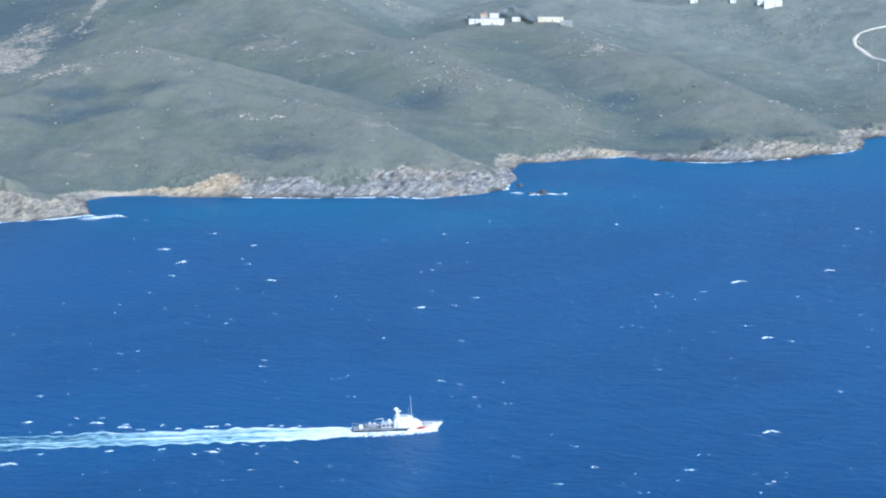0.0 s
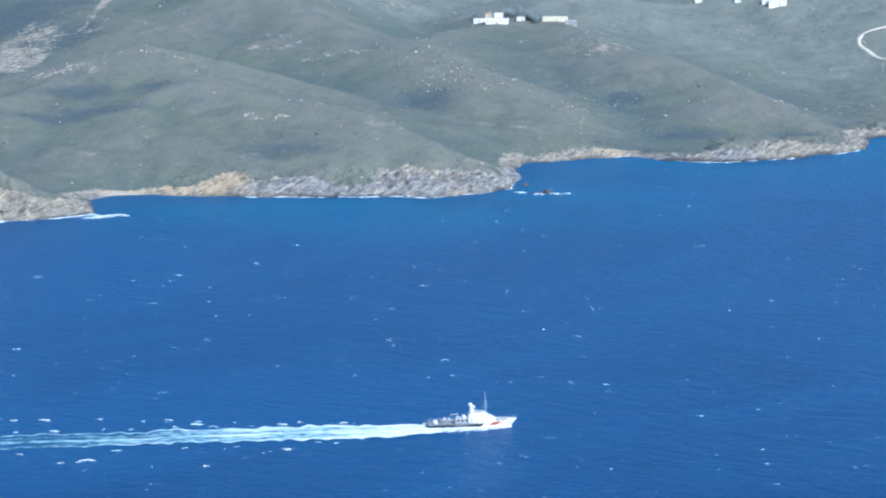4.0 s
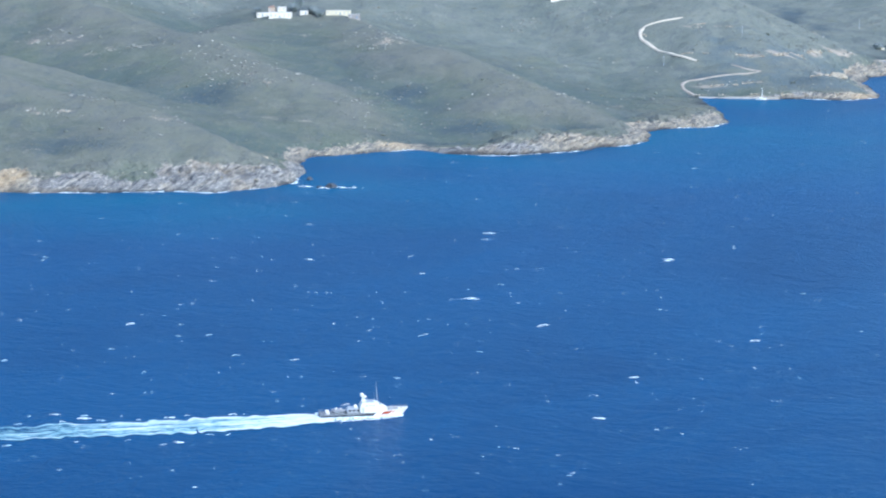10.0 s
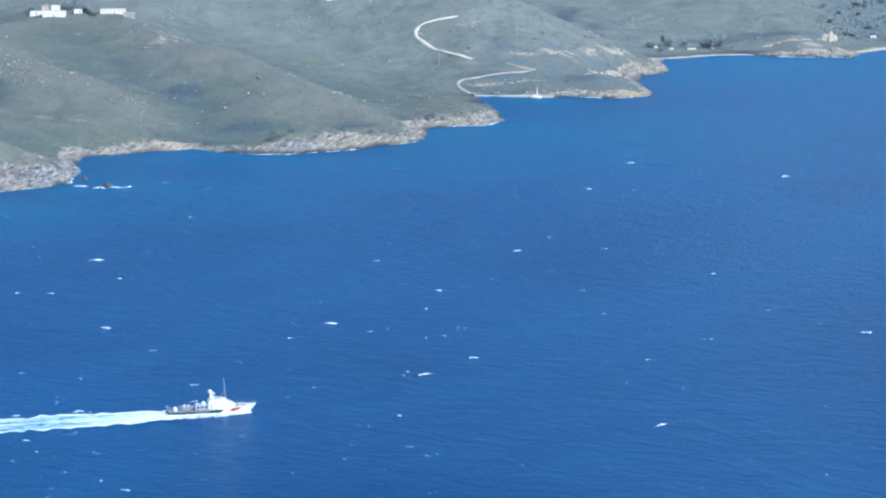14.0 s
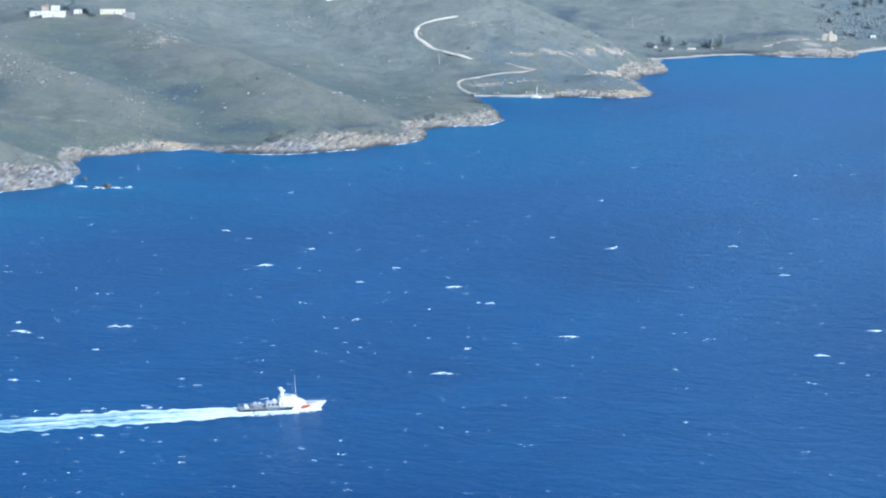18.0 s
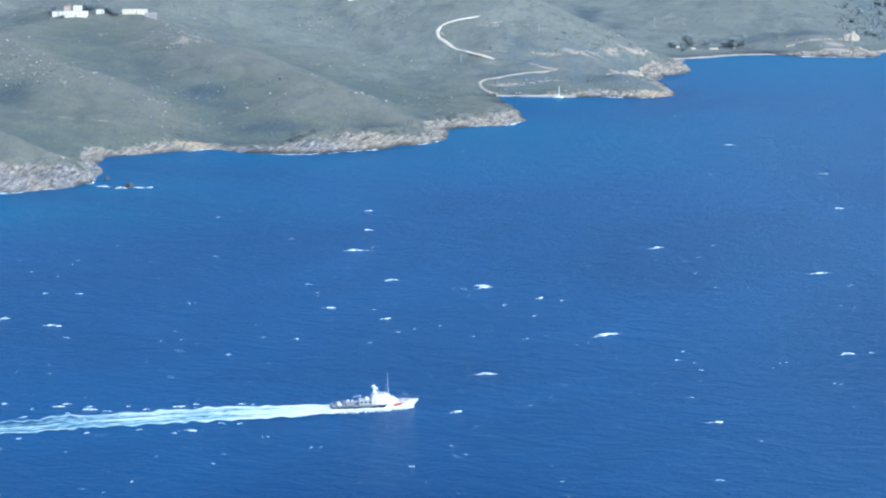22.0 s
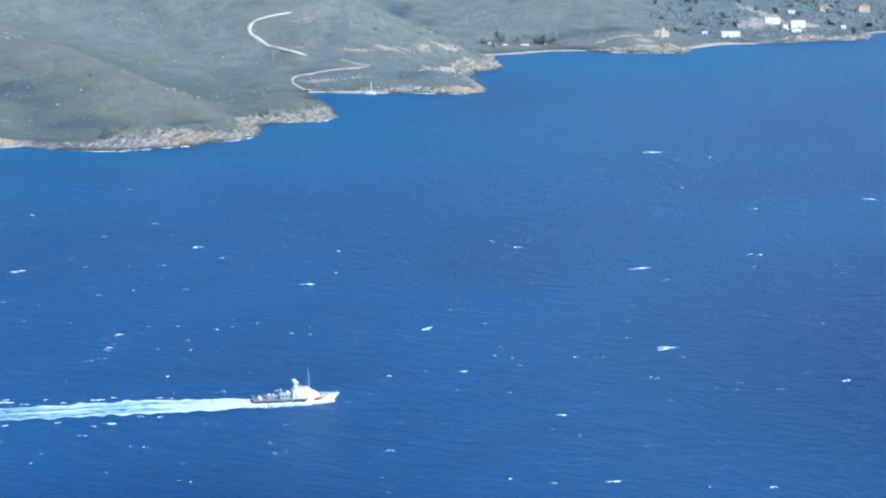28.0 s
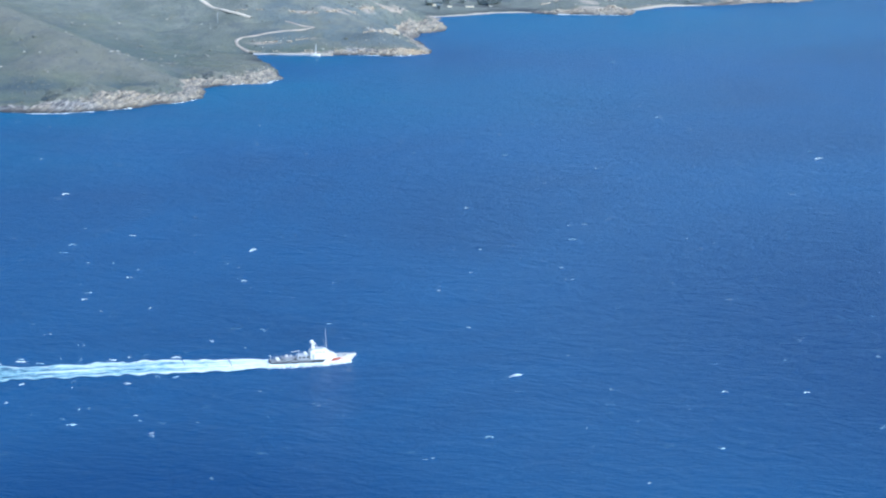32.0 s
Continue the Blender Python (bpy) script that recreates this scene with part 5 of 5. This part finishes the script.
# dense low bushes over the far plain
x, y = rng.uniform(360, 700, 9000), rng.uniform(2600, 3080, 9000)
z, d, cliff = land(x, y)
like = np.clip(0.5 + 0.9 * value_noise(x, y, 30, 63, 4, 0.6), 0, 1) * (d > 10) * (near_patch(x, y, YARDS) < 0.2) * (y - 2625 > 0.2 * (x - 422))
keep = rng.rand(len(x)) < like
size = rng.uniform(0.5, 1.5, len(x))
scatter("bushes", "dense blue-green bushes over the far coastal plain", "bushes", x[keep], y[keep], z[keep], size[keep], 0.85, 0.6, M_MAQUIS, rng, True)

# broken blocks over the cliffs
k = rng.randint(0, len(SHORE) - 1, 8000)
u = rng.rand(8000)
P = np.array(SHORE, float)
x = P[k, 0] + (P[k + 1, 0] - P[k, 0]) * u + rng.uniform(-30, 30, 8000)
y = P[k, 1] + (P[k + 1, 1] - P[k, 1]) * u + rng.uniform(-4, 34, 8000)
z, d, cliff = land(x, y)
ok = (d > 0.3) & (rng.rand(8000) < 0.16) & (d < 6 + cliff * 2.1) & (cliff > 2.2) & (np.abs(np.arctan2(x, y) + 0.045) < 0.29)
x, y, z, d, cliff = x[ok], y[ok], z[ok], d[ok], cliff[ok]
size = rng.uniform(0.2, 1.1, len(x)) ** 2 * (0.45 + cliff / 24)
warm = near_patch(x, y, OCHRE) + rng.uniform(-0.35, 0.35, len(x)) > 0.5
for name, m, mat, label in (("cliff_rocks", ~warm & (z > 0.7), M_BOULDER, "broken grey rock of the sea cliffs"), ("ochre_rocks", warm & (z > 0.7), M_TANROCK, "broken ochre rock of the sea cliffs"),
                            ("tide_rocks", z <= 0.7, M_DARKROCK, "dark wet rocks at the waterline")):
    scatter(name, label, "rocks", x[m], y[m], z[m] - 0.2, size[m], 0.5, 0.9, mat, rng)


def rock_thing(name, label, x, y, z, rx, ry, rz, material, seed):
    """One craggy rock."""
    bm = bmesh.new()
    bmesh.ops.create_icosphere(bm, subdivisions=3, radius=1)
    for v in bm.verts:
        f = 1 + 0.45 * noise.noise(v.co * 1.3 + Vector((seed, 0, 0))) + 0.25 * noise.noise(v.co * 3.1 + Vector((0, seed, 0)))
        v.co = Vector((v.co.x * rx * f, v.co.y * ry * f, v.co.z * rz * f))
    me = bpy.data.meshes.new(name)
    bm.to_mesh(me)
    bm.free()
    me.materials.append(material)
    ob = new(name, me)
    ob.matrix_basis = pose(x, y, z)
    return tagged(ob, label, "rock")


rock_thing("sea_rock", "dark jagged rock standing in the surf off the point", -196, 1631, 0.3, 3.2, 4.0, 2.6, M_DARKROCK, 2.0)
rock_thing("sea_rock", "small dark rock awash beside the point", -203, 1630, 0.0, 1.5, 2.0, 0.9, M_DARKROCK, 5.0)
rock_thing("sea_rock", "small dark rock close under the cliff", -213, 1664, 0.1, 1.8, 2.0, 1.6, M_DARKROCK, 8.0)
rock_thing("rock_knoll", "pale ochre rock knoll above the far shore", 356, 2606, 6.0, 7.0, 6.0, 8.0, M_TANROCK, 11.0)
rock_thing("rock_knoll", "pale grey rock knoll on the low point", 133, 2228, 10.5, 7.0, 5.0, 3.0, M_TANROCK, 6.0)


# terrace banks of heaped stones on the low point and beside the road: stretches, half width, stones a metre
def rubble(pts, half, dense, size, material, label, rng):
    p = np.array(pts, float)
    s_ = np.r_[0, np.cumsum(np.hypot(*np.diff(p, axis=0).T))]
    q = rng.rand(int(s_[-1] * dense)) * s_[-1]
    gap = value_noise(q, q * 0 + half, 11, 77, 3, 0.6) > -0.25
    q = q[gap]
    x = np.interp(q, s_, p[:, 0]) + rng.normal(0, 0.5, len(q)) * half
    y = np.interp(q, s_, p[:, 1]) + rng.normal(0, 0.5, len(q)) * half
    z = land(x, y)[0]
    scatter("terrace_bank", label, "stone bank", x, y, z - 0.1, size * rng.uniform(0.4, 1.2, len(q)), 0.8, 0.8, material, rng)


for pts, half, dense, size in (([(10, 2256), (22, 2258), (34, 2258), (55, 2254)], 0.8, 2.0, 0.6), ([(55, 2253), (69, 2251), (76, 2251)], 1.4, 5, 0.8), ([(84, 2257), (90, 2262), (97, 2279)], 1.8, 6, 0.9),
                               ([(103, 2285), (110, 2310), (116, 2333)], 1.5, 3, 0.8), ([(116, 2334), (129, 2341), (148, 2361)], 1.6, 6, 0.8), ([(32, 2182), (42, 2184), (57, 2185)], 1.2, 4, 0.6),
                               ([(57, 2186), (70, 2192)], 0.8, 4, 0.5), ([(110, 2204), (116, 2208), (123, 2212), (133, 2236)], 1.3, 5, 0.8), ([(21, 2331), (31, 2337)], 0.8, 4, 0.6), ([(47, 2331), (53, 2328)], 0.6, 4, 0.5),
                               ([(-24, 2322), (-18, 2314), (-12, 2318)], 1.6, 3, 0.6), ([(20, 2164), (46, 2163), (70, 2160)], 1.4, 2.5, 0.6), ([(85, 2160), (105, 2160), (125, 2156), (140, 2158)], 3.0, 5, 0.8),
                               ([(290, 2567), (300, 2574), (313, 2584), (327, 2594), (352, 2606)], 1.8, 5, 0.8), ([(340, 2520), (355, 2522), (370, 2540)], 5.0, 9, 0.9), ([(300, 2524), (330, 2514)], 2.5, 6, 0.8)):
    rubble(pts, half, dense, size, M_TANROCK, "bank of heaped pale stones on the terraced slope", rng)


# ---- roads, quay ----
def ribbon(name, label, category, pts, width, material, lift=0.22):
    p = np.array(pts, float)
    seg = np.hypot(*np.diff(p, axis=0).T)
    s = np.r_[0, np.cumsum(seg)]
    n = max(4, int(s[-1] / 2.5))
    q = np.linspace(0, s[-1], n)
    x, y = np.interp(q, s, p[:, 0]), np.interp(q, s, p[:, 1])
    for _ in range(2):
        x[1:-1], y[1:-1] = (x[:-2] + 2 * x[1:-1] + x[2:]) / 4, (y[:-2] + 2 * y[1:-1] + y[2:]) / 4
    dx, dy = np.gradient(x), np.gradient(y)
    ln = np.hypot(dx, dy)
    nx, ny = -dy / ln, dx / ln
    wob = 1 + 0.30 * value_noise(q, q * 0 + width, 9, 55, 3, 0.6)
    rows = []
    z = np.max([land(x + nx * o * width, y + ny * o * width)[0] for o in (-0.5, -0.25, 0, 0.25, 0.5)], axis=0)
    z = np.convolve(np.pad(z, 2, "edge"), np.ones(5) / 5, "valid") + lift
    for o, h in ((-0.6, -1.0), (-0.5, 0), (0, 0.05), (0.5, 0), (0.6, -1.0)):
        rows.append(np.stack([x + nx * o * width * wob, y + ny * o * width * wob, z + h], -1))
    v = np.stack(rows, 1)
    idx = np.arange(n * 5).reshape(n, 5)
    quads = np.stack([idx[:-1, :-1], idx[:-1, 1:], idx[1:, 1:], idx[1:, :-1]], -1).reshape(-1, 4)[:, ::-1]
    return tagged(new(name, mesh_of(name, v.reshape(-1, 3), quads, material, True)), label, category, kind="structure")


ribbon("road", "pale unpaved road bending down the hillside", "road", [(12, 2350), (0, 2346), (-12, 2343), (-19, 2337), (-23, 2325), (-22, 2310), (-17, 2301), (-12, 2292), (-4, 2277), (7, 2256), (24, 2241)], 3.5, M_DIRT, 0.12)
ribbon("road", "brown dirt road down to the quay", "road", [(50, 2229), (62, 2219), (74, 2215), (58, 2207), (38, 2202), (16, 2193), (11, 2187), (12, 2175), (22, 2163)], 2.7, M_TRACK, 0.12)
ribbon("road", "pale track through the far fields", "road", [(466, 2880), (469, 2836), (496, 2812), (499, 2770), (520, 2759), (537, 2766)], 5.0, M_TRACK)
quay = tagged(new("quay"), "low pale concrete quay along the small bay", "quay")
for i in range(7):
    a = i / 7
    bm = block(-3.55, 3.55, -1.6, 1.6, -1.5, 1.0, 0.08)
    slab = part("slab", bm, M_CONCRETE, quay)
    slab.matrix_basis = pose(24.5 + 45 * (a + 1 / 14), 2159.5 - 6 * (a + 1 / 14), 0, 0, 0, -7.6)


# ---- houses ----
def house(name, label, x, y, w, dep, h, wall=M_PLASTER, roof="flat", windows=3, turn=0.0, storeys=1, door=True, z=None):
    ob = tagged(new(name), label, "house")
    base = ground_z(x, y) if z is None else z
    ob.matrix_basis = pose(x, y, base, 0, 0, turn)
    part("wall", block(-w / 2, w / 2, -dep / 2, dep / 2, -3.0, h, 0.05), wall, ob)
    if roof == "flat":
        rim = part("parapet", block(-w / 2 - 0.15, w / 2 + 0.15, -dep / 2 - 0.15, dep / 2 + 0.15, h + 0.004, h + 0.35, 0.05), wall, ob)
        part("roof", block(-w / 2 + 0.2, w / 2 - 0.2, -dep / 2 + 0.2, dep / 2 - 0.2, h + 0.36, h + 0.42, 0), M_CONCRETE, ob)
    else:
        bm = bmesh.new()
        e, rise = 0.4, dep * 0.2
        a = [bm.verts.new(p) for p in ((-w / 2 - e, -dep / 2 - e, h), (w / 2 + e, -dep / 2 - e, h), (w / 2 + e, dep / 2 + e, h), (-w / 2 - e, dep / 2 + e, h))]
        in_ = min(dep / 2, w / 2) if roof == "hip" else 0.0
        b = [bm.verts.new((-w / 2 - e + in_, 0, h + rise)), bm.verts.new((w / 2 + e - in_, 0, h + rise))]
        for f in ((a[0], a[1], b[1], b[0]), (a[2], a[3], b[0], b[1]), (a[1], a[2], b[1]), (a[3], a[0], b[0]), (a[3], a[2], a[1], a[0])):
            bm.faces.new(f)
        part("roof", bm, M_TILE, ob, "terracotta tiled roof")
        part("chimney", block(w * 0.22, w * 0.22 + 0.6, -0.3, 0.3, h + rise * 0.4, h + rise + 0.9, 0.04), wall, ob)
    per = h / storeys
    for s in range(storeys):
        for i in range(windows):
            wx = -w / 2 + w * (i + 0.5) / windows
            is_door = door and s == 0 and i == windows // 2
            z0, z1 = (s * per + 0.05, s * per + 2.1) if is_door else (s * per + per * 0.34, s * per + per * 0.76)
            if is_door:
                part("door", block(wx - 0.5, wx + 0.5, -dep / 2 - 0.06, -dep / 2 + 0.02, z0, z1, 0), M_SHUTTER, ob)
            else:
                win = part("window", block(wx - 0.42, wx + 0.42, -dep / 2 - 0.05, -dep / 2 + 0.02, z0 - 0.08, z1 + 0.08, 0), M_WOOD, ob)
                part("pane", block(wx - 0.34, wx + 0.34, -dep / 2 - 0.07, -dep / 2 - 0.052, z0, z1, 0), M_PANE, win)
    return ob


house("house", "long white villa with a flat roof on the hillside", -306.8, 2229, 17.5, 9, 4.2, windows=5)
house("house", "low white wing beside the villa", -323, 2246, 10, 7, 2.6, windows=3)
house("house", "small upper house with a terracotta roof behind the villa", -317, 2252, 5.0, 5, 5.2, M_TAN, "hip", 2)
house("house", "white upper block behind the villa", -307.5, 2243, 6.4, 6, 5.6, windows=2, storeys=2)
house("house", "small white outbuilding among dark trees", -288.6, 2235, 6.2, 5, 2.6, windows=2)
house("house", "long low cream building with a flat roof", -261.2, 2235, 19.5, 6, 3.2, M_CREAM, windows=6)
house("house", "rough grey stone building below the cream one", -246, 2212, 9, 6, 3.0, M_STONEWALL, windows=2)
house("house", "white house high on the slope", -93, 2434, 15, 9, 4.8, windows=4, storeys=2)
house("house", "small low white annexe on the slope", -103, 2440, 7, 6, 3.0, windows=2)
house("house", "small distant white house on the slope", -162, 2455, 6, 5, 2.6, windows=2)
house("house", "distant white cottage on the slope", -128, 2452, 5, 5, 2.4, windows=2)
house("house", "long white house near the far beach", 427, 2646, 17.5, 9, 4.8, windows=4)
house("house", "white house on the sandy yard", 485.5, 2754, 15, 9, 5.0, windows=3)
house("house", "tall white house above the far shore", 508, 2738, 14, 9, 6.2, windows=3, storeys=2)
house("house", "narrow white house beside the tall one", 490.5, 2707, 4.6, 6, 4.6, windows=1)
house("house", "low white house near the far rocks", 499, 2696, 9.5, 7, 3.6, windows=3)
house("house", "pale grey low house among the trees", 445, 2694, 8.5, 6, 2.8, M_STONEWALL, windows=2)
house("house", "white shed in the far fields", 520, 2839, 7, 5, 2.4, windows=1)
house("house", "beige house in the far fields", 564, 2889, 12, 8, 4.4, M_TAN, "hip", 3)
house("house", "tan house with a tiled roof in the far fields", 615, 2939, 12, 8, 6.0, M_TAN, "hip", 3, storeys=2)
house("house", "small white hut behind the far shore", 558, 2761, 4.5, 4, 2.8, windows=1)
house("house", "small white hut among the shore bushes", 404, 2655, 5.0, 4, 2.6, windows=1)
house("house", "low white beach hut behind the sand", 207.5, 2568, 4.0, 3, 1.0, M_CREAM, windows=2, door=False)
house("house", "tiny white beach hut among the trees", 194, 2578, 3.0, 3, 1.3, M_CREAM, windows=1, door=False)
house("house", "long low white beach hut near the large tree", 226, 2568, 7.5, 3, 0.9, M_CREAM, windows=3, door=False)
house("house", "distant pale house with a tiled roof", 655, 2990, 11, 8, 4.0, M_CREAM, "hip", 3)
house("house", "distant white farmhouse in the fields", 560, 3020, 9, 7, 4.0, windows=3)


# ---- trees ----
def tree(seed, height, spread, leaf, clumps=420):
    """A tapered trunk with limbs and a ragged crown of many small clumps."""
    r = np.random.RandomState(seed)
    ob = tagged(new("tree"), "dark green broadleaf tree with a ragged crown", "tree", "trees along the shore")
    bm = bmesh.new()
    tube(bm, (0, 0, -1.0), (0.1, 0, height * 0.45), 0.045 * height, 0.022 * height, 7)
    tips = []
    for i in range(6):
        a = i * 1.05 + r.uniform(-0.3, 0.3)
        tip = (math.cos(a) * spread * r.uniform(0.3, 0.6), math.sin(a) * spread * r.uniform(0.3, 0.6), height * r.uniform(0.30, 0.82))
        tube(bm, (0.05, 0, height * r.uniform(0.25, 0.42)), tip, 0.016 * height, 0.006 * height, 5)
        tips.append(tip)
    part("trunk", bm, M_BARK, ob)
    n = clumps
    base = np.array(tips)[r.randint(0, 6, n)]
    c = base + r.normal(0, 1, (n, 3)) * (spread * 0.26, spread * 0.26, height * 0.14)
    c[:, 2] = np.clip(c[:, 2], height * 0.12, height)
    size = r.uniform(0.026, 0.055, n) * (height + spread)
    v = ICO_V[None] * (1 + 0.7 * (r.rand(n, 12, 1) - 0.5)) * size[:, None, None]
    me = mesh_of("crown", (v + c[:, None]).reshape(-1, 3), (ICO_F[None] + 12 * np.arange(n)[:, None, None]).reshape(-1, 3), leaf, True)
    crown = new("crown", me)
    crown.parent = ob
    return ob


KINDS = [tree(1, 9.0, 6.0, M_LEAF), tree(2, 11.0, 6.5, M_LEAF), tree(3, 7.0, 4.5, M_SILVER, 300), tree(4, 5.0, 3.8, M_SILVER, 260), tree(5, 8.0, 3.4, M_LEAF, 300)]
SPOTS = [(1, 206, 2592), (0, 246, 2588), (1, 252, 2598), (3, 223, 2602), (3, 238, 2590), (3, -298, 2250), (2, -300, 2258), (4, -296, 2262), (3, -279, 2234), (2, -283, 2238),
         (3, -275, 2226), (3, -330, 2264), (2, 190, 2580), (3, 197, 2550)]
shade = np.random.RandomState(19)
while len(SPOTS) < 105:
    x, y = shade.uniform(370, 690), shade.uniform(2610, 3060)
    z, d, c = land(np.array([x]), np.array([y]))
    if d[0] > 16 and abs(math.degrees(math.atan2(x, y)) - 10.5) < 3.6 and not (455 < x < 520 and 2690 < y < 2800) and math.hypot(x - 422, y - 2646) > 14 and y - 2646 > 0.35 * (x - 422):
        SPOTS.append((shade.choice([2, 3, 3, 3, 4]), x, y))
used = set()
for i, (kind, x, y) in enumerate(SPOTS):
    m = pose(x, y, ground_z(x, y) - 0.1, 0, 0, (i * 73) % 360)
    if kind in used:
        copy_thing(KINDS[kind], m)
    else:
        KINDS[kind].matrix_basis = m
        used.add(kind)
for kind in (2, 3):
    for ob in [KINDS[kind]] + [o for o in scene.objects if o.type == "EMPTY" and o.name.startswith("tree") and o.children and any(c.data == KINDS[kind].children[1].data for c in o.children)]:
        tagged(ob, "small silver-green tree with a ragged crown")


# ---- poles and the moored boat ----
def utility_pole(x, y, h):
    ob = tagged(new("utility_pole"), "thin pale utility pole on the slope", "utility pole", "utility poles")
    ob.matrix_basis = pose(x, y, ground_z(x, y))
    bm = bmesh.new()
    tube(bm, (0, 0, -0.5), (0, 0, h), 0.16, 0.11, 7)
    part("pole", bm, M_METAL, ob)
    part("crossarm", block(-0.9, 0.9, -0.06, 0.06, h - 0.7, h - 0.55, 0.02), M_METAL, ob)


utility_pole(181, 2700, 9.0)
utility_pole(-3, 2240, 8.0)
utility_pole(60, 2300, 8.0)
utility_pole(420, 2720, 8.0)

moored = tagged(new("sailing_boat"), "small white sailing boat moored at the quay", "sailing boat")
moored.matrix_basis = pose(71, 2146.0, 0.1, 0, 0, 4)
bm = bmesh.new()
grid = []
for i in range(13):
    u = i / 12
    half = 1.35 * (1 - abs(2 * u - 0.9) ** 2.4 * 0.8) if u < 0.98 else 0.05
    half = max(0.05, half * (1 if u < 0.6 else 1 - ((u - 0.6) / 0.4) ** 2))
    zd = 0.95 + 0.35 * u * u
    x = -4.0 + 8.0 * u
    grid.append([(x, -half, zd), (x, -half * 0.75, 0.1), (x, 0, -0.5), (x, half * 0.75, 0.1), (x, half, zd), (x, 0, zd + 0.03), (x, -half, zd)])
sheet(bm, grid)
bmesh.ops.recalc_face_normals(bm, faces=bm.faces)
part("hull", bm, M_WHITE, moored)
part("cabin", block(-1.6, 1.4, -0.8, 0.8, 1.0, 1.75, 0.15), M_WHITE, moored)
bm = bmesh.new()
tube(bm, (0.6, 0, 1.0), (0.6, 0, 9.2), 0.3, 0.2)
part("mast", bm, M_WHITE, moored)
bm = bmesh.new()
tube(bm, (0.6, 0, 2.3), (-2.9, 0, 2.2), 0.16, 0.14)
part("boom", bm, M_CANVAS, moored, "boom with a furled sail")


# ---- what moves ----
def track(t):
    """Place and heading of the boat on the water."""
    turn = 13.5 - 7.0 * min(32, max(0, t)) / 32
    if t < 0:
        return -170.4 + 6.0 * t, 982.0 + (1.45 - 0.008 * t) * t, turn
    return -170.4 + 6.0 * t + 0.0115 * t * t, 982.0 + 2.425 * t - 0.0324 * t * t, turn


def motions():
    span = range(33)
    walk(water, [(0, pose(-40, 14, 0)), (32, pose(40, -14, 0))])
    boat_rows, wave_rows = [], []
    for t in span:
        x, y, a = track(t)
        boat_rows.append((t, pose(x, y, 0.10 * math.sin(t * 1.9), 1.1 * math.sin(t * 1.3 + 1), -0.7 + 0.5 * math.sin(t * 1.7), a)))
        wave_rows.append((t, pose(x, y, 0.02, 0, 0, a)))
    walk(boat, boat_rows)
    for ob in BOW_WAVES:
        walk(ob, wave_rows)
    for i, ob in enumerate(WAKES):
        rows = []
        for t in span:
            x0, y0, a0 = track(t - (HALF - 1.5 + i * PIECE) / 6.3)
            x1, y1, a1 = track(t - (HALF - 1.5 + (i + 1) * PIECE) / 6.3)
            rows.append((t, pose(x0, y0, 0, 0, 0, math.degrees(math.atan2(y0 - y1, x0 - x1)))))
        walk(ob, rows)
    for ob, back, aside in SIDE_WAVES:
        rows = []
        for t in span:
            x, y, a = track(t - (HALF + back) / 6.3)
            k = radians(a)
            rows.append((t, pose(x - aside * math.sin(k), y + aside * math.cos(k), -0.12 + 0.14 * math.sin(t * 1.1 + back), 0, 0, a + (6 if aside > 0 else -6))))
        walk(ob, rows)
    # crests break, drift a little with the wind and sink back
    for ob, x, y, a, t, period in CAPS:
        rows, keys = [], [(-99, -1.5)]
        up = min(3.2, 0.5 * period)
        while t < 32 + period:
            keys += [(t, -1.5), (t + 0.5, 0.0), (t + up, -0.04), (t + up + 0.7, -1.5)]
            t += period
        for q in sorted({0.0, 32.0} | {round(k[0], 2) for k in keys if 0 < k[0] < 32}):
            h = float(np.interp(q, [k[0] for k in keys], [k[1] for k in keys]))
            rows.append((q, pose(x + 0.35 * (q - 16), y - 0.12 * (q - 16), h, 0, 0, a)))
        walk(ob, rows)
    for ob, lag, period in FLECKS:
        keys, t = [], -lag
        while t < 32 + period:
            keys += [(t, -0.9), (t + 0.8, 0.0), (t + 0.5 * period, -0.02), (t + 0.5 * period + 0.9, -0.9)]
            t += period
        rows = []
        for q in sorted({0.0, 32.0} | {round(k[0], 2) for k in keys if 0 < k[0] < 32}):
            rows.append((q, pose(0.3 * (q - 16), -0.1 * (q - 16), float(np.interp(q, [k[0] for k in keys], [k[1] for k in keys])))))
        walk(ob, rows)
    for ob, x, y, period, lag in SURF:
        turn = math.degrees(ob.matrix_basis.to_euler().z)
        walk(ob, [(t, pose(x + 0.3 * math.sin(t * 0.7 + lag), y + 0.5 * math.sin(6.28 * t / period + lag), 0.08 * math.sin(6.28 * t / period + lag + 1), 0, 0, turn)) for t in span])


motions()
